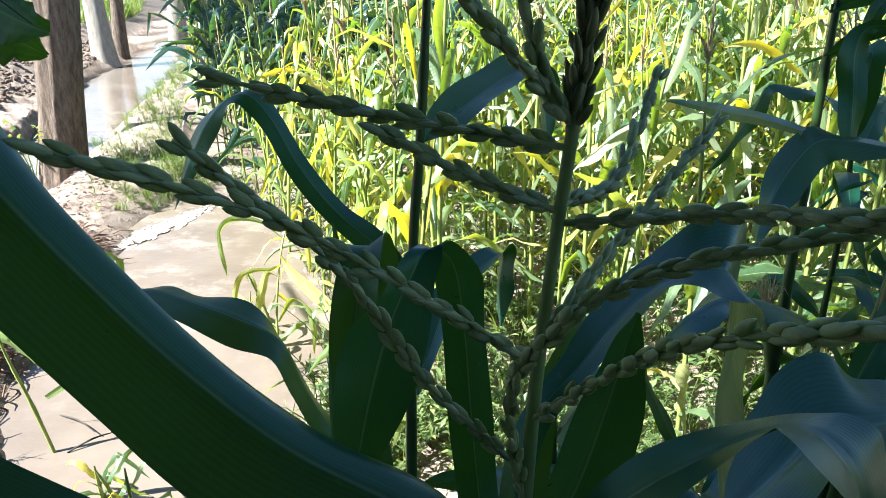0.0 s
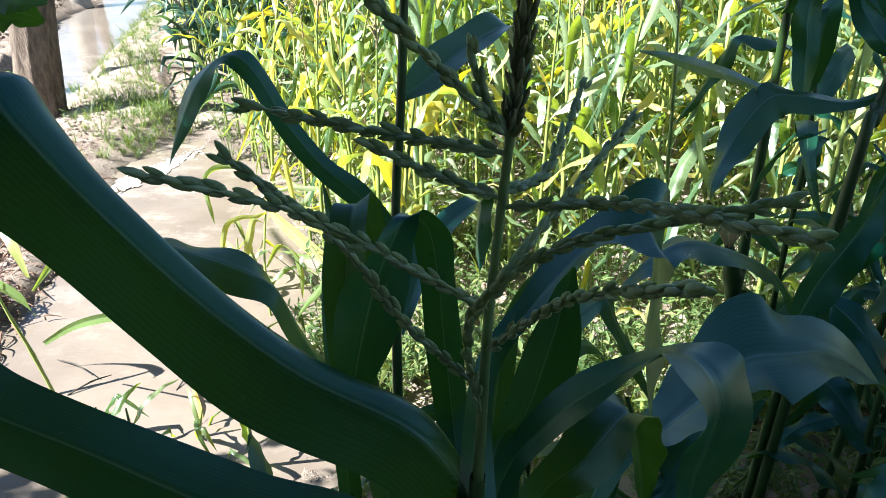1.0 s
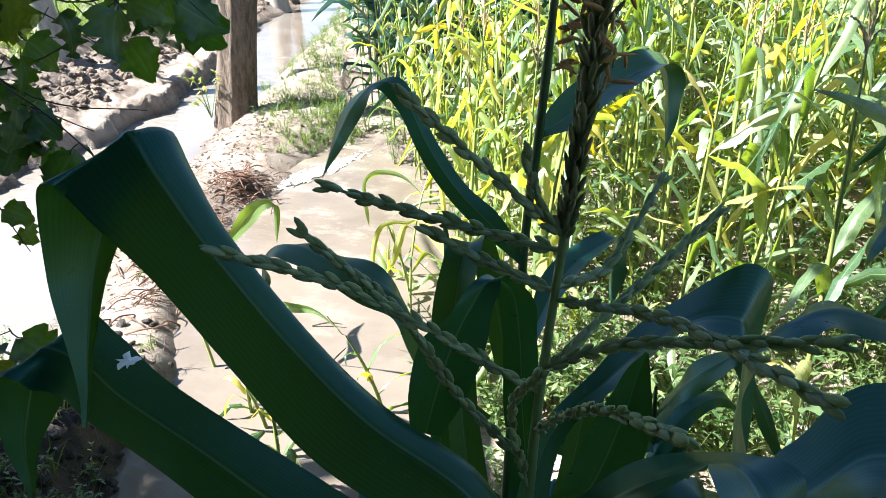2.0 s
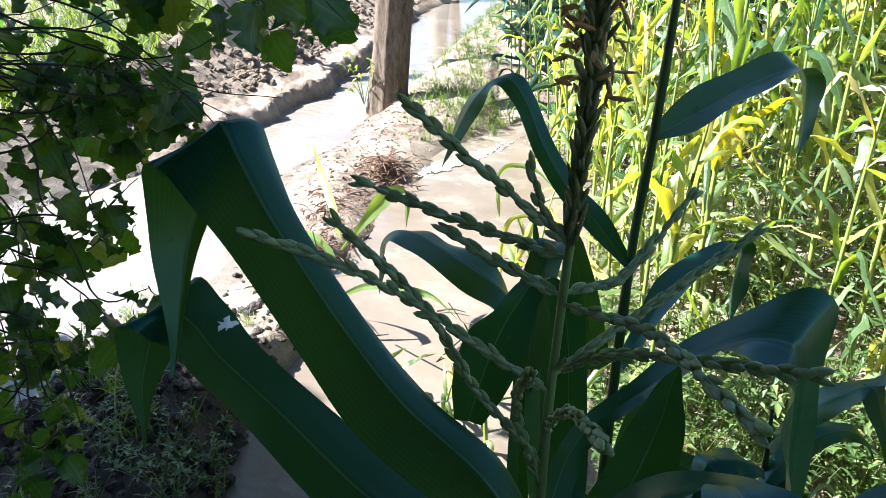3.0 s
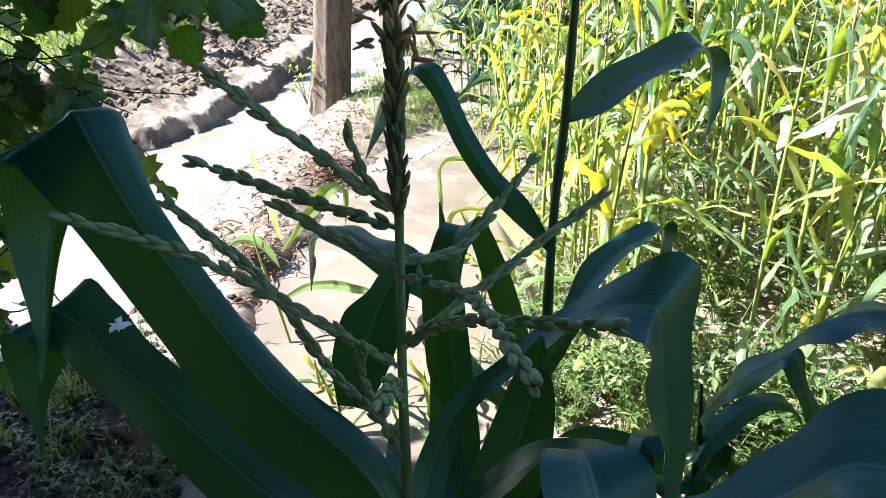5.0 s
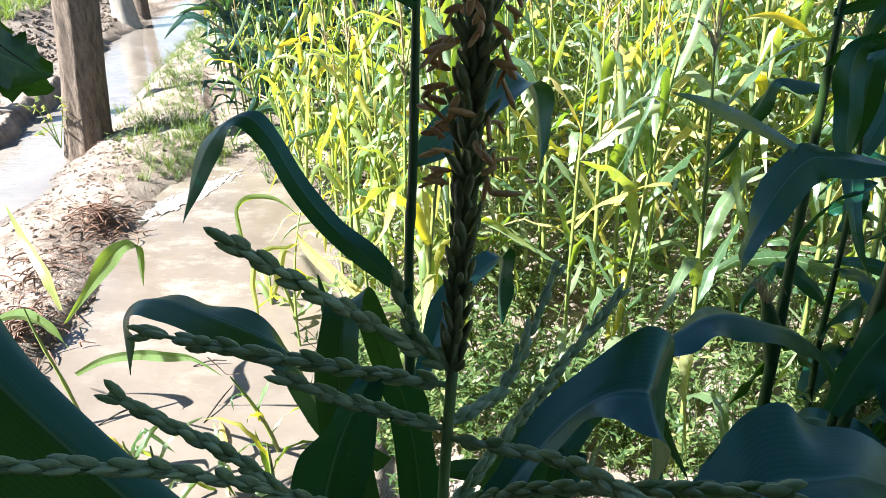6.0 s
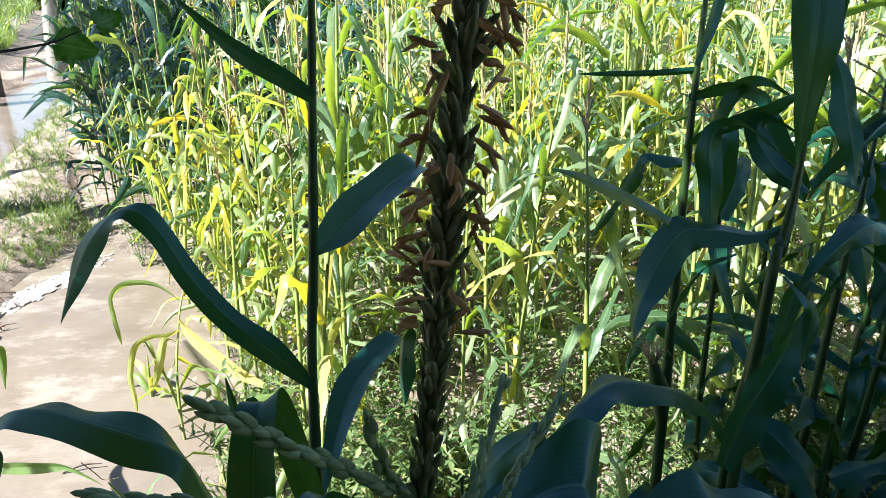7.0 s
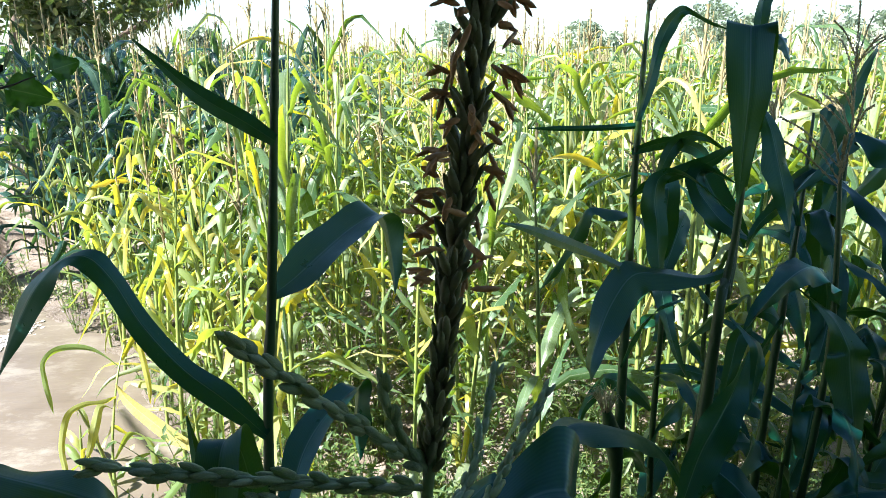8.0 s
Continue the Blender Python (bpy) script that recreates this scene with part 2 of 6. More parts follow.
def build_soil(nt, out):
    big = noise_tex(nt, 1.6, 6.0)
    mid = noise_tex(nt, 11.0, 6.0, rough=0.7)
    fine = noise_tex(nt, 90.0, 4.0, rough=0.7)
    f = math_node(nt, "ADD", math_node(nt, "MULTIPLY", big, 0.4), math_node(nt, "ADD", math_node(nt, "MULTIPLY", mid, 0.4), math_node(nt, "MULTIPLY", fine, 0.2)))
    dry = ramp(nt, f, [(0.38, (0.085, 0.058, 0.042)), (0.47, (0.20, 0.155, 0.12)), (0.54, (0.29, 0.235, 0.19)), (0.66, (0.36, 0.30, 0.245))])
    geo = nt.nodes.new("ShaderNodeNewGeometry")
    sep = nt.nodes.new("ShaderNodeSeparateXYZ")
    nt.links.new(geo.outputs["Position"], sep.inputs[0])
    wet = nt.nodes.new("ShaderNodeMapRange")
    wet.inputs["From Min"].default_value, wet.inputs["From Max"].default_value = 0.05, 0.0
    nt.links.new(math_node(nt, "ADD", sep.outputs[2], math_node(nt, "MULTIPLY", mid, -0.03)), wet.inputs["Value"])
    bank_shade = nt.nodes.new("ShaderNodeMapRange")           # darker far-bank earth, with its shade put into the colour
    bank_shade.inputs["From Min"].default_value, bank_shade.inputs["From Max"].default_value = -2.4, -2.9
    nt.links.new(math_node(nt, "ADD", sep.outputs[0], math_node(nt, "ADD", math_node(nt, "MULTIPLY", sep.outputs[1], 0.36), math_node(nt, "MULTIPLY", mid, 0.5))), bank_shade.inputs["Value"])
    dry = mix_colour(nt, math_node(nt, "MULTIPLY", bank_shade.outputs[0], 0.75), dry, (0.46, 0.45, 0.45), "MULTIPLY")
    col = mix_colour(nt, math_node(nt, "MULTIPLY", wet.outputs[0], 0.65), dry, (0.06, 0.045, 0.034))
    cut_shade = nt.nodes.new("ShaderNodeMapRange")          # shade of the steep cut edge, painted as dark soil
    cut_shade.inputs["From Min"].default_value, cut_shade.inputs["From Max"].default_value = 0.26, 0.13
    nt.links.new(math_node(nt, "ADD", sep.outputs[2], math_node(nt, "MULTIPLY", mid, -0.12)), cut_shade.inputs["Value"])
    col = mix_colour(nt, math_node(nt, "MULTIPLY", math_node(nt, "MULTIPLY", cut_shade.outputs[0], bank_shade.outputs[0]), 0.8), col, (0.045, 0.036, 0.029))
    p = nt.nodes.new("ShaderNodeBsdfPrincipled")
    nt.links.new(col, p.inputs["Base Color"])
    nt.links.new(math_node(nt, "SUBTRACT", 0.95, math_node(nt, "MULTIPLY", wet.outputs[0], 0.55)), p.inputs["Roughness"])
    b = node(nt, "ShaderNodeBump", Strength=0.8, Distance=0.03)
    nt.links.new(math_node(nt, "ADD", mid, math_node(nt, "MULTIPLY", fine, 0.35)), b.inputs["Height"])
    nt.links.new(b.outputs[0], p.inputs["Normal"])
    nt.links.new(p.outputs[0], out.inputs[0])


def build_water(nt, out):
    silt = noise_tex(nt, 1.3, 5.0, rough=0.6)
    c = ramp(nt, silt, [(0.3, (0.112, 0.089, 0.069)), (0.7, (0.178, 0.148, 0.12))])
    sep = nt.nodes.new("ShaderNodeSeparateXYZ")
    nt.links.new(nt.nodes.new("ShaderNodeNewGeometry").outputs["Position"], sep.inputs[0])
    flow = nt.nodes.new("ShaderNodeMapRange")          # the canal runs, the pool stands; canal silt is paled for reflected sky
    flow.inputs["From Min"].default_value, flow.inputs["From Max"].default_value = -1.0, -1.4
    nt.links.new(math_node(nt, "ADD", sep.outputs[0], math_node(nt, "MULTIPLY", sep.outputs[1], 0.45)), flow.inputs["Value"])
    scum = noise_tex(nt, 2.6, 6.0, rough=0.72, stretch=(1.0, 1.7, 1))
    drift = noise_tex(nt, 0.8, 2.0)
    thin = math_node(nt, "MULTIPLY", ramp(nt, scum, [(0.5, (0, 0, 0)), (0.62, (1, 1, 1))]), ramp(nt, drift, [(0.4, (0, 0, 0)), (0.6, (1, 1, 1))]))
    c = mix_colour(nt, math_node(nt, "MULTIPLY", thin, 0.55), c, (0.27, 0.24, 0.205))
    pale = ramp(nt, silt, [(0.3, (0.145, 0.126, 0.108)), (0.7, (0.21, 0.19, 0.168))])
    c = mix_colour(nt, flow.outputs[0], c, pale)
    p = node(nt, "ShaderNodeBsdfPrincipled", Roughness=0.06, IOR=1.33)
    nt.links.new(c, p.inputs["Base Color"])
    rip = noise_tex(nt, 7.0, 4.0, rough=0.55, stretch=(1.0, 2.2, 1))
    chop = noise_tex(nt, 19.0, 3.0, rough=0.6, stretch=(1.0, 1.8, 1))
    b = node(nt, "ShaderNodeBump", Distance=0.007)
    nt.links.new(math_node(nt, "ADD", math_node(nt, "MULTIPLY", flow.outputs[0], 0.5), 0.5), b.inputs["Strength"])
    nt.links.new(math_node(nt, "ADD", rip, math_node(nt, "MULTIPLY", chop, 0.28)), b.inputs["Height"])
    nt.links.new(b.outputs[0], p.inputs["Normal"])
    nt.links.new(p.outputs[0], out.inputs[0])


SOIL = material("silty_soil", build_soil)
WATER = material("muddy_water", build_water)


# ---------------------------------------------------------------- mesh tools
class Geo:
    """Quads with uv and a material number."""

    def __init__(self):
        self.v, self.f, self.uv, self.m = [], [], [], []

    def strip(self, rings, uvs, mat=0, closed=False):
        base, n = len(self.v), len(rings[0])
        for r in rings:
            self.v.extend([tuple(p) for p in r])
        for i in range(len(rings) - 1):
            for j in range(n if closed else n - 1):
                k = (j + 1) % n
                self.f.append((base + i * n + j, base + i * n + k, base + (i + 1) * n + k, base + (i + 1) * n + j))
                a, b = uvs[i], uvs[i + 1]
                x0, x1 = j / max(1, n - 1), (j + 1) / max(1, n - 1)
                self.uv.extend([(x0, a), (x1, a), (x1, b), (x0, b)])
                self.m.append(mat)

    def arrays(self):
        return (np.array(self.v, np.float32), np.array(self.f, np.int32), np.array(self.uv, np.float32), np.array(self.m, np.int32))

    def mesh(self, name, mats, smooth=True):
        return mesh_of(name, *self.arrays(), mats, smooth)


def mesh_of(name, v, f, uv, m, mats, smooth=True):
    me = bpy.data.meshes.new(name)
    me.vertices.add(len(v))
    me.vertices.foreach_set("co", np.ascontiguousarray(v, np.float32).ravel())
    me.loops.add(len(f) * 4)
    me.loops.foreach_set("vertex_index", np.ascontiguousarray(f, np.int32).ravel())
    me.polygons.add(len(f))
    me.polygons.foreach_set("loop_start", np.arange(0, len(f) * 4, 4, dtype=np.int32))
    me.update(calc_edges=True)
    lay = me.uv_layers.new(name="UVMap")
    lay.data.foreach_set("uv", np.ascontiguousarray(uv, np.float32).ravel())
    for mt in mats:
        me.materials.append(mt)
    me.polygons.foreach_set("material_index", np.ascontiguousarray(m, np.int32))
    me.polygons.foreach_set("use_smooth", np.full(len(f), smooth))
    me.update()
    return me


def merged(pieces):
    """Joins copies of arrays: pieces of (arrays, 4x4 numpy matrix)."""
    vs, fs, us, ms, n = [], [], [], [], 0
    for (v, f, u, m), mat in pieces:
        vs.append(v @ mat[:3, :3].T + mat[:3, 3])
        fs.append(f + n)
        us.append(u)
        ms.append(m)
        n += len(v)
    return np.concatenate(vs), np.concatenate(fs), np.concatenate(us), np.concatenate(ms)


def part(name, me, parent, label=""):
    ob = new(name, me)
    ob.parent = parent
    if label:
        tagged(ob, label=label)
    return ob


def thing(name, label, category, place=(0, 0, 0), group="", kind=""):
    ob = new(name)
    ob.empty_display_size = 0.05
    ob.matrix_basis = Matrix.Translation(place)
    return tagged(ob, label, category, group, kind)


def smooth_path(points, n):
    """Catmull-Rom through rows of numbers, n steps in all."""
    p = np.array(points, float)
    if len(p) == 2:
        return np.array([p[0] + (p[1] - p[0]) * i / n for i in range(n + 1)])
    q = np.vstack([2 * p[0] - p[1], p, 2 * p[-1] - p[-2]])
    out = []
    for i in range(n + 1):
        s = i / n * (len(p) - 1)
        k = min(int(s), len(p) - 2)
        t = s - k
        a, b, c, d = q[k:k + 4]
        out.append(0.5 * (2 * b + (c - a) * t + (2 * a - 5 * b + 4 * c - d) * t * t + (3 * b - a - 3 * c + d) * t ** 3))
    return np.array(out)


def unit(v):
    return v / max(1e-9, np.linalg.norm(v))


def blade(geo, stations, steps=40, across=8, cup=0.22, ripple=0.10, seed=0, mat=0, origin=(0, 0, 0), turn=0.0):
    """A maize leaf: stations of centre and half-width vector, from its base to its tip; turn: how far the rib lies off centre, where one half of the blade turns away."""
    rng = random.Random(seed)
    rows = smooth_path(stations, steps)
    rows[:, :3] -= np.array(origin)
    f1, f2, ph = rng.uniform(3, 5), rng.uniform(6, 9), rng.uniform(0, 6)
    rings = []
    for i, r in enumerate(rows):
        t = unit(rows[min(i + 1, steps)][:3] - rows[max(i - 1, 0)][:3])
        h = r[3:] - t * (r[3:] @ t) * 0.6
        w = np.linalg.norm(h)
        nrm = unit(np.cross(h, t))
        s = i / steps
        ring = []
        for j in range(across + 1):
            u = 2 * j / across - 1
            lift = cup * w * (abs(u) ** 1.3) + (0.05 * w if j == across // 2 else 0) * -1
            wave = ripple * w * abs(u) ** 2 * math.sin(6.283 * (f1 if u < 0 else f2 * 0.6) * s + ph + (0 if u < 0 else 2.1))
            ring.append(r[:3] + h * (u + turn * (1 - u * u)) + nrm * (lift + wave))
        rings.append(ring)
    geo.strip(rings, [i / steps for i in range(steps + 1)], mat)


def tube(geo, points, radii, sides=8, steps=None, mat=0, knots=(), origin=(0, 0, 0)):
    """A round stem through the points, with the radii spread along it; knots: (place 0..1, thickening)."""
    steps = steps or max(2, (len(points) - 1) * 4)
    p = smooth_path(points, steps) - np.array(origin)
    rad = np.interp(np.linspace(0, 1, steps + 1), np.linspace(0, 1, len(radii)), radii)
    rings = []
    for i in range(steps + 1):
        t = unit(p[min(i + 1, steps)] - p[max(i - 1, 0)])
        a = unit(np.cross(t, (0.31, 0.95, 0.02) if abs(t[2]) > 0.6 else (0, 0, 1)))
        b = np.cross(t, a)
        r = rad[i] * (1 + sum(k * math.exp(-(((i / steps) - s) * steps / 0.7) ** 2) for s, k in knots))
        rings.append([p[i] + r * (math.cos(6.2832 * j / sides) * a + math.sin(6.2832 * j / sides) * b) for j in range(sides)])
    geo.strip(rings, [i / steps for i in range(steps + 1)], mat, closed=True)
    return p


def grain(geo, at, along, length, width, side=None, mat=0):
    """One pointed husk, like a grain of rice, lying along a direction."""
    t = unit(np.array(along, float))
    a = unit(np.cross(t, side if side is not None else (0.2, 0.3, 0.93)))
    b = np.cross(t, a)
    rings = []
    for s, w in ((0, 0.3), (0.18, 0.85), (0.5, 1.0), (0.82, 0.72), (1.0, 0.12)):
        rings.append([np.array(at) + t * length * s + width * w * (math.cos(1.2566 * j) * a + 0.8 * math.sin(1.2566 * j) * b) for j in range(5)])
    geo.strip(rings, [0, 0.2, 0.5, 0.8, 1], mat, closed=True)


# ---------------------------------------------------------------- ground and water
POOL = [(-0.35, 0.7, 0.30), (-0.70, 1.4, 0.48), (-0.91, 2.1, 0.54), (-1.13, 2.75, 0.62), (-1.45, 3.5, 0.55), (-1.83, 4.35, 0.38), (-2.0, 4.7, 0.2)]
CANAL = [(-2.6, -40.0, 0.8), (-2.9, -2.0, 0.8), (-3.0, 0.9, 0.92), (-3.15, 2.0, 0.86), (-3.40, 3.1, 0.54), (-3.62, 4.2, 0.46), (-3.85, 5.4, 0.38),
         (-4.42, 7.4, 0.40), (-5.35, 9.8, 0.58), (-6.10, 12.0, 0.46), (-6.85, 13.7, 0.40), (-8.9, 18.0, 0.5), (-14.5, 29.0, 0.8)]


def bank_distance(line, x, y):
    """Metres from the edge of a water course, below zero inside it, and the side (right above zero)."""
    best, side = np.full(x.shape, 1e9), np.ones(x.shape)
    for (ax, ay, aw), (bx, by, bw) in zip(line[:-1], line[1:]):
        dx, dy = bx - ax, by - ay
        t = np.clip(((x - ax) * dx + (y - ay) * dy) / (dx * dx + dy * dy), 0, 1)
        d = np.hypot(x - ax - t * dx, y - ay - t * dy) - (aw + t * (bw - aw))
        s = np.sign((x - ax) * dy - (y - ay) * dx)
        side = np.where(d < best, s, side)
        best = np.minimum(best, d)
    return best, side


def smooth(a, b, v):
    t = np.clip((v - a) / (b - a), 0, 1)
    return t * t * (3 - 2 * t)


def ground_height(x, y):
    x, y = np.atleast_1d(np.asarray(x, float)), np.atleast_1d(np.asarray(y, float))
    wob = 0.07 * np.sin(3.1 * x + 1.7 * y) + 0.05 * np.sin(5.3 * y - 2.2 * x + 1)
    dp, sp = bank_distance(POOL, x, y)
    dc, sc = bank_distance(CANAL, x, y)
    jag = np.array([noise.fractal(Vector((float(a) * 4.5, float(b) * 4.5, 9.0)), 0.8, 2.0, 3) if -12 < a < 1 and -1 < b < 14 else 0.0 for a, b in zip(x.ravel(), y.ravel())]).reshape(x.shape)
    dp, dc = dp + wob * 0.8 + 0.03 * jag, dc + wob + 0.09 * jag * (sc < 0)
    top = np.where(sp > 0, 0.06, 0.085 + 0.07 * smooth(3.6, 5.2, y) + 0.05 * smooth(2.2, 1.4, y))
    top = np.where(sc < 0, (0.17 + 0.34 * smooth(0.12, 1.5, dc)) * (0.3 + 0.7 * smooth(2.6, 4.2, y)), top)
    top = np.where((sp > 0) & (dc < dp), 0.16 - 0.1 * smooth(0.3, 1.2, dc), top)
    def rise(d, run):
        return np.where(d < 0, np.maximum(-0.14, 1.1 * d), top * smooth(-0.02, run, d))
    z = np.minimum(rise(dp, np.where(sp < 0, 0.09 + 0.28 * smooth(2.9, 3.5, y), 0.42)), rise(dc, np.where(sc < 0, 0.05, 0.34)))
    rough = np.array([noise.fractal(Vector((float(a) * 2.6, float(b) * 2.6, 0.3)), 0.8, 2.1, 4) for a, b in zip(x.ravel(), y.ravel())]).reshape(x.shape)
    near = smooth(14, 6, np.hypot(x + 1, y - 3))
    lumps = np.array([noise.fractal(Vector((float(a) * 8.0, float(b) * 8.0, 5.1)), 0.75, 2.1, 3) if q > 0.05 else 0.0 for a, b, q in zip(x.ravel(), y.ravel(), near.ravel())]).reshape(x.shape)
    return z + (0.035 * rough * (0.3 + 0.7 * near) * np.where(sc < 0, 1.6, 0.75) + 0.022 * lumps * near * np.where(sc < 0, 2.4, 1.0)) * smooth(-0.1, 0.15, np.minimum(dp, dc))


def axis(lo, hi, step, far):
    mid = np.arange(lo, hi + step / 2, step)
    out, s, v = [], step, hi
    while v < far:
        s *= 1.22
        v += s
        out.append(v)
    up = np.array(out)
    out, s, v = [], step, lo
    while v > -far:
        s *= 1.22
        v -= s
        out.append(v)
    return np.concatenate([np.array(out)[::-1], mid, up])


def grid_mesh(name, xs, ys, height, mats):
    gx, gy = np.meshgrid(xs, ys)
    gz = height(gx.ravel(), gy.ravel())
    v = np.stack([gx.ravel(), gy.ravel(), gz], 1)
    n = len(xs)
    i = (np.arange(len(ys) - 1)[:, None] * n + np.arange(n - 1)[None]).ravel()
    f = np.stack([i, i + 1, i + n + 1, i + n], 1)
    uv = v[f.ravel()][:, :2] * 0.1
    return mesh_of(name, v, f, uv, np.zeros(len(f)), mats)


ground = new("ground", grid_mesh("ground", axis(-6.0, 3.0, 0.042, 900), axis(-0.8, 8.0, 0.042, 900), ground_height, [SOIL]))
tagged(ground, "cracked pale silt soil with mud banks beside the water", "ground", kind="structure")
water = new("water", grid_mesh("water", np.linspace(-16, 0.6, 30), np.linspace(-40, 30, 90), lambda x, y: 0.0 * x, [WATER]))
tagged(water, "muddy brown irrigation water in an earth channel", "water", kind="structure")


def mud_height(x, y):
    lump = np.array([noise.fractal(Vector((float(a) * 9, float(b) * 9, 2.0)), 0.7, 2.2, 5) for a, b in zip(x, y)])
    lump = lump + 0.5 * np.array([noise.fractal(Vector((float(a) * 26, float(b) * 26, 7.0)), 0.8, 2.2, 3) for a, b in zip(x, y)])
    r = np.hypot((x + 1.38) / 0.80, (y - 0.92) / 0.78)
    return ground_height(x, y) + 0.10 * smooth(1.05, 0.45, r) - 0.06 * smooth(0.80, 1.1, r) + 0.05 * lump * smooth(1.15, 0.8, r)


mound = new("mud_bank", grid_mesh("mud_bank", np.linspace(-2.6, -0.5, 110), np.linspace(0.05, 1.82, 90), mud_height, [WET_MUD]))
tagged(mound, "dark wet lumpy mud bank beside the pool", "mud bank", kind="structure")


def gz(x, y):
    z = float(ground_height(x, y)[0])
    if -2.6 < x < -0.5 and 0.05 < y < 1.82:
        z = max(z, float(mud_height(np.array([x]), np.array([y]))[0]))
    return z


# ---------------------------------------------------------------- maize
def width_at(s):
    return (0.5 + 0.5 * min(1.0, s / 0.25)) * max(0.0, 1 - s ** 2.2) ** 0.75 + 0.015


def arc_leaf(rng, z0, azimuth, length, width, rise, bend, crease=None, n=9, kink=0.0):
    """Stations of a leaf that leaves the stalk at z0, climbs, bows over and hangs."""
    pts, pos = [], np.array([0.0, 0.0, z0])
    out = np.array([math.cos(azimuth), math.sin(azimuth), 0])
    side0 = np.array([-math.sin(azimuth), math.cos(azimuth), 0])
    twist, sway = rng.uniform(-1.9, 1.9), rng.uniform(-0.7, 0.7)
    for i in range(n + 1):
        s = i / n
        ang = rise - bend * s ** 1.4
        if crease and s > crease[0]:
            ang = min(ang, crease[1])
        ang += kink * rng.gauss(0, 1) * (0 < i < n)
        t = out * math.cos(ang) + np.array([0, 0, math.sin(ang)])
        up = -out * math.sin(ang) + np.array([0, 0, math.cos(ang)])
        roll = twist * s
        h = (side0 * math.cos(roll) + up * math.sin(roll)) * width * 0.5 * width_at(s)
        pts.append((*pos, *h))
        pos = pos + (t + side0 * sway * s) * length / n
    return pts


def plant_parts(seed, height, leaves, leaf_len, leaf_wid, tassel, steps=9, across=4, sides=6, lean=0.05):
    """Geometry of one maize plant: (name, Geo) pieces that stand at the origin."""
    rng = random.Random(seed)
    made = []
    g = Geo()
    lx, ly = rng.uniform(-lean, lean) * height, rng.uniform(-lean, lean) * height
    nodes = [(0, 0, -0.03), (lx * 0.2, ly * 0.2, height * 0.35), (lx * 0.55, ly * 0.55, height * 0.7), (lx, ly, height)]
    tube(g, nodes, [0.0068, 0.0062, 0.005, 0.0025], sides, 8, knots=[(k / 8, 0.25) for k in range(1, 8)])
    made.append(("stalk", g, FIELD_STALK))
    az = rng.uniform(0, 6.28)
    for k in range(leaves):
        s = 0.16 + 0.78 * (k + rng.uniform(-0.2, 0.2)) / leaves
        az += math.pi + rng.uniform(-0.7, 0.7)
        size = 0.65 + 0.5 * math.sin(math.pi * min(1, s * 0.95))
        low = s < 0.4
        rise = rng.uniform(0.75, 1.3) if not low else rng.uniform(0.2, 0.9)
        bend = rng.uniform(1.0, 2.5)
        crease = (rng.uniform(0.25, 0.75), rng.uniform(-1.5, -0.7)) if rng.random() < 0.6 else None
        st = arc_leaf(rng, s * height, az, leaf_len * size * rng.uniform(0.55, 1.25), leaf_wid * size * rng.uniform(0.55, 1.25), rise, bend, crease, kink=0.16)
        q = np.array(st)
        q[:, 0] += np.interp(s, [0, 0.35, 0.7, 1], [0, lx * 0.2, lx * 0.55, lx])
        q[:, 1] += np.interp(s, [0, 0.35, 0.7, 1], [0, ly * 0.2, ly * 0.55, ly])
        g = Geo()
        blade(g, q, steps, across, rng.uniform(0.1, 0.5), 0.36, rng.random())
        made.append(("leaf", g, None))
    if tassel:
        g = Geo()
        for k in range(7 if sides > 4 else 4):
            a, o = rng.uniform(0, 6.28), (0.0 if k == 0 else rng.uniform(0.15, 0.55))
            ln = rng.uniform(0.14, 0.22) * (1.25 if k == 0 else rng.uniform(0.3, 0.6))
            b = np.array([lx, ly, height - 0.02 + 0.03 * rng.random() * (k > 0)])
            tip = b + ln * np.array([math.cos(a) * o, math.sin(a) * o, 1 - 0.4 * o])
            mid = (b + tip) / 2 + np.array([0, 0, 0.02])
            n = 11
            tube(g, [b, mid, tip], [(0.0016 if j % 2 else 0.0042) * (1.5 if k == 0 else 1.0) for j in range(n)], 4, n - 1)
        made.append(("tassel", g, FIELD_TASSEL))
    return made


def build_plant(pieces, leaf_mat, label, name="maize_plant"):
    root = thing(name, label, "maize plant", group="maize plants of the field")
    for nm, g, mat in pieces:
        part(nm, g.mesh(nm, [mat or leaf_mat]), root, "straw-coloured dry tassel" if nm == "tassel" else "")
    return root


def field_edge(y):
    """The left limit of the field, along pool and canal."""
    return float(np.interp(y, [1.2, 2.0, 2.7, 3.5, 4.8, 5.8, 8.0, 11.0, 18.0, 30.0], [0.4, -0.25, -0.52, -1.0, -1.72, -2.45, -3.45, -4.7, -6.9, -12.2]))


FIELD_LABEL = "sunlit green maize plant with long drooping leaves"
EDGE_LABEL = "thin yellowing maize plant at the water's edge"
kinds = []
for k in range(12):
    rng = random.Random(100 + k)
    kinds.append(build_plant(plant_parts(200 + k, rng.uniform(1.15, 1.5), rng.randint(10, 12), rng.uniform(0.34, 0.50), rng.uniform(0.036, 0.052), k % 3 != 1, 12, lean=0.09), FIELD_LEAF, FIELD_LABEL))
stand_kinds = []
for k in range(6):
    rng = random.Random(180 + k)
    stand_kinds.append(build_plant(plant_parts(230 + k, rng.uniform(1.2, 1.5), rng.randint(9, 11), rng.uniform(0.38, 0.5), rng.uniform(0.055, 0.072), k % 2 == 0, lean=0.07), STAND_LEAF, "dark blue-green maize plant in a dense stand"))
edge_kinds = []
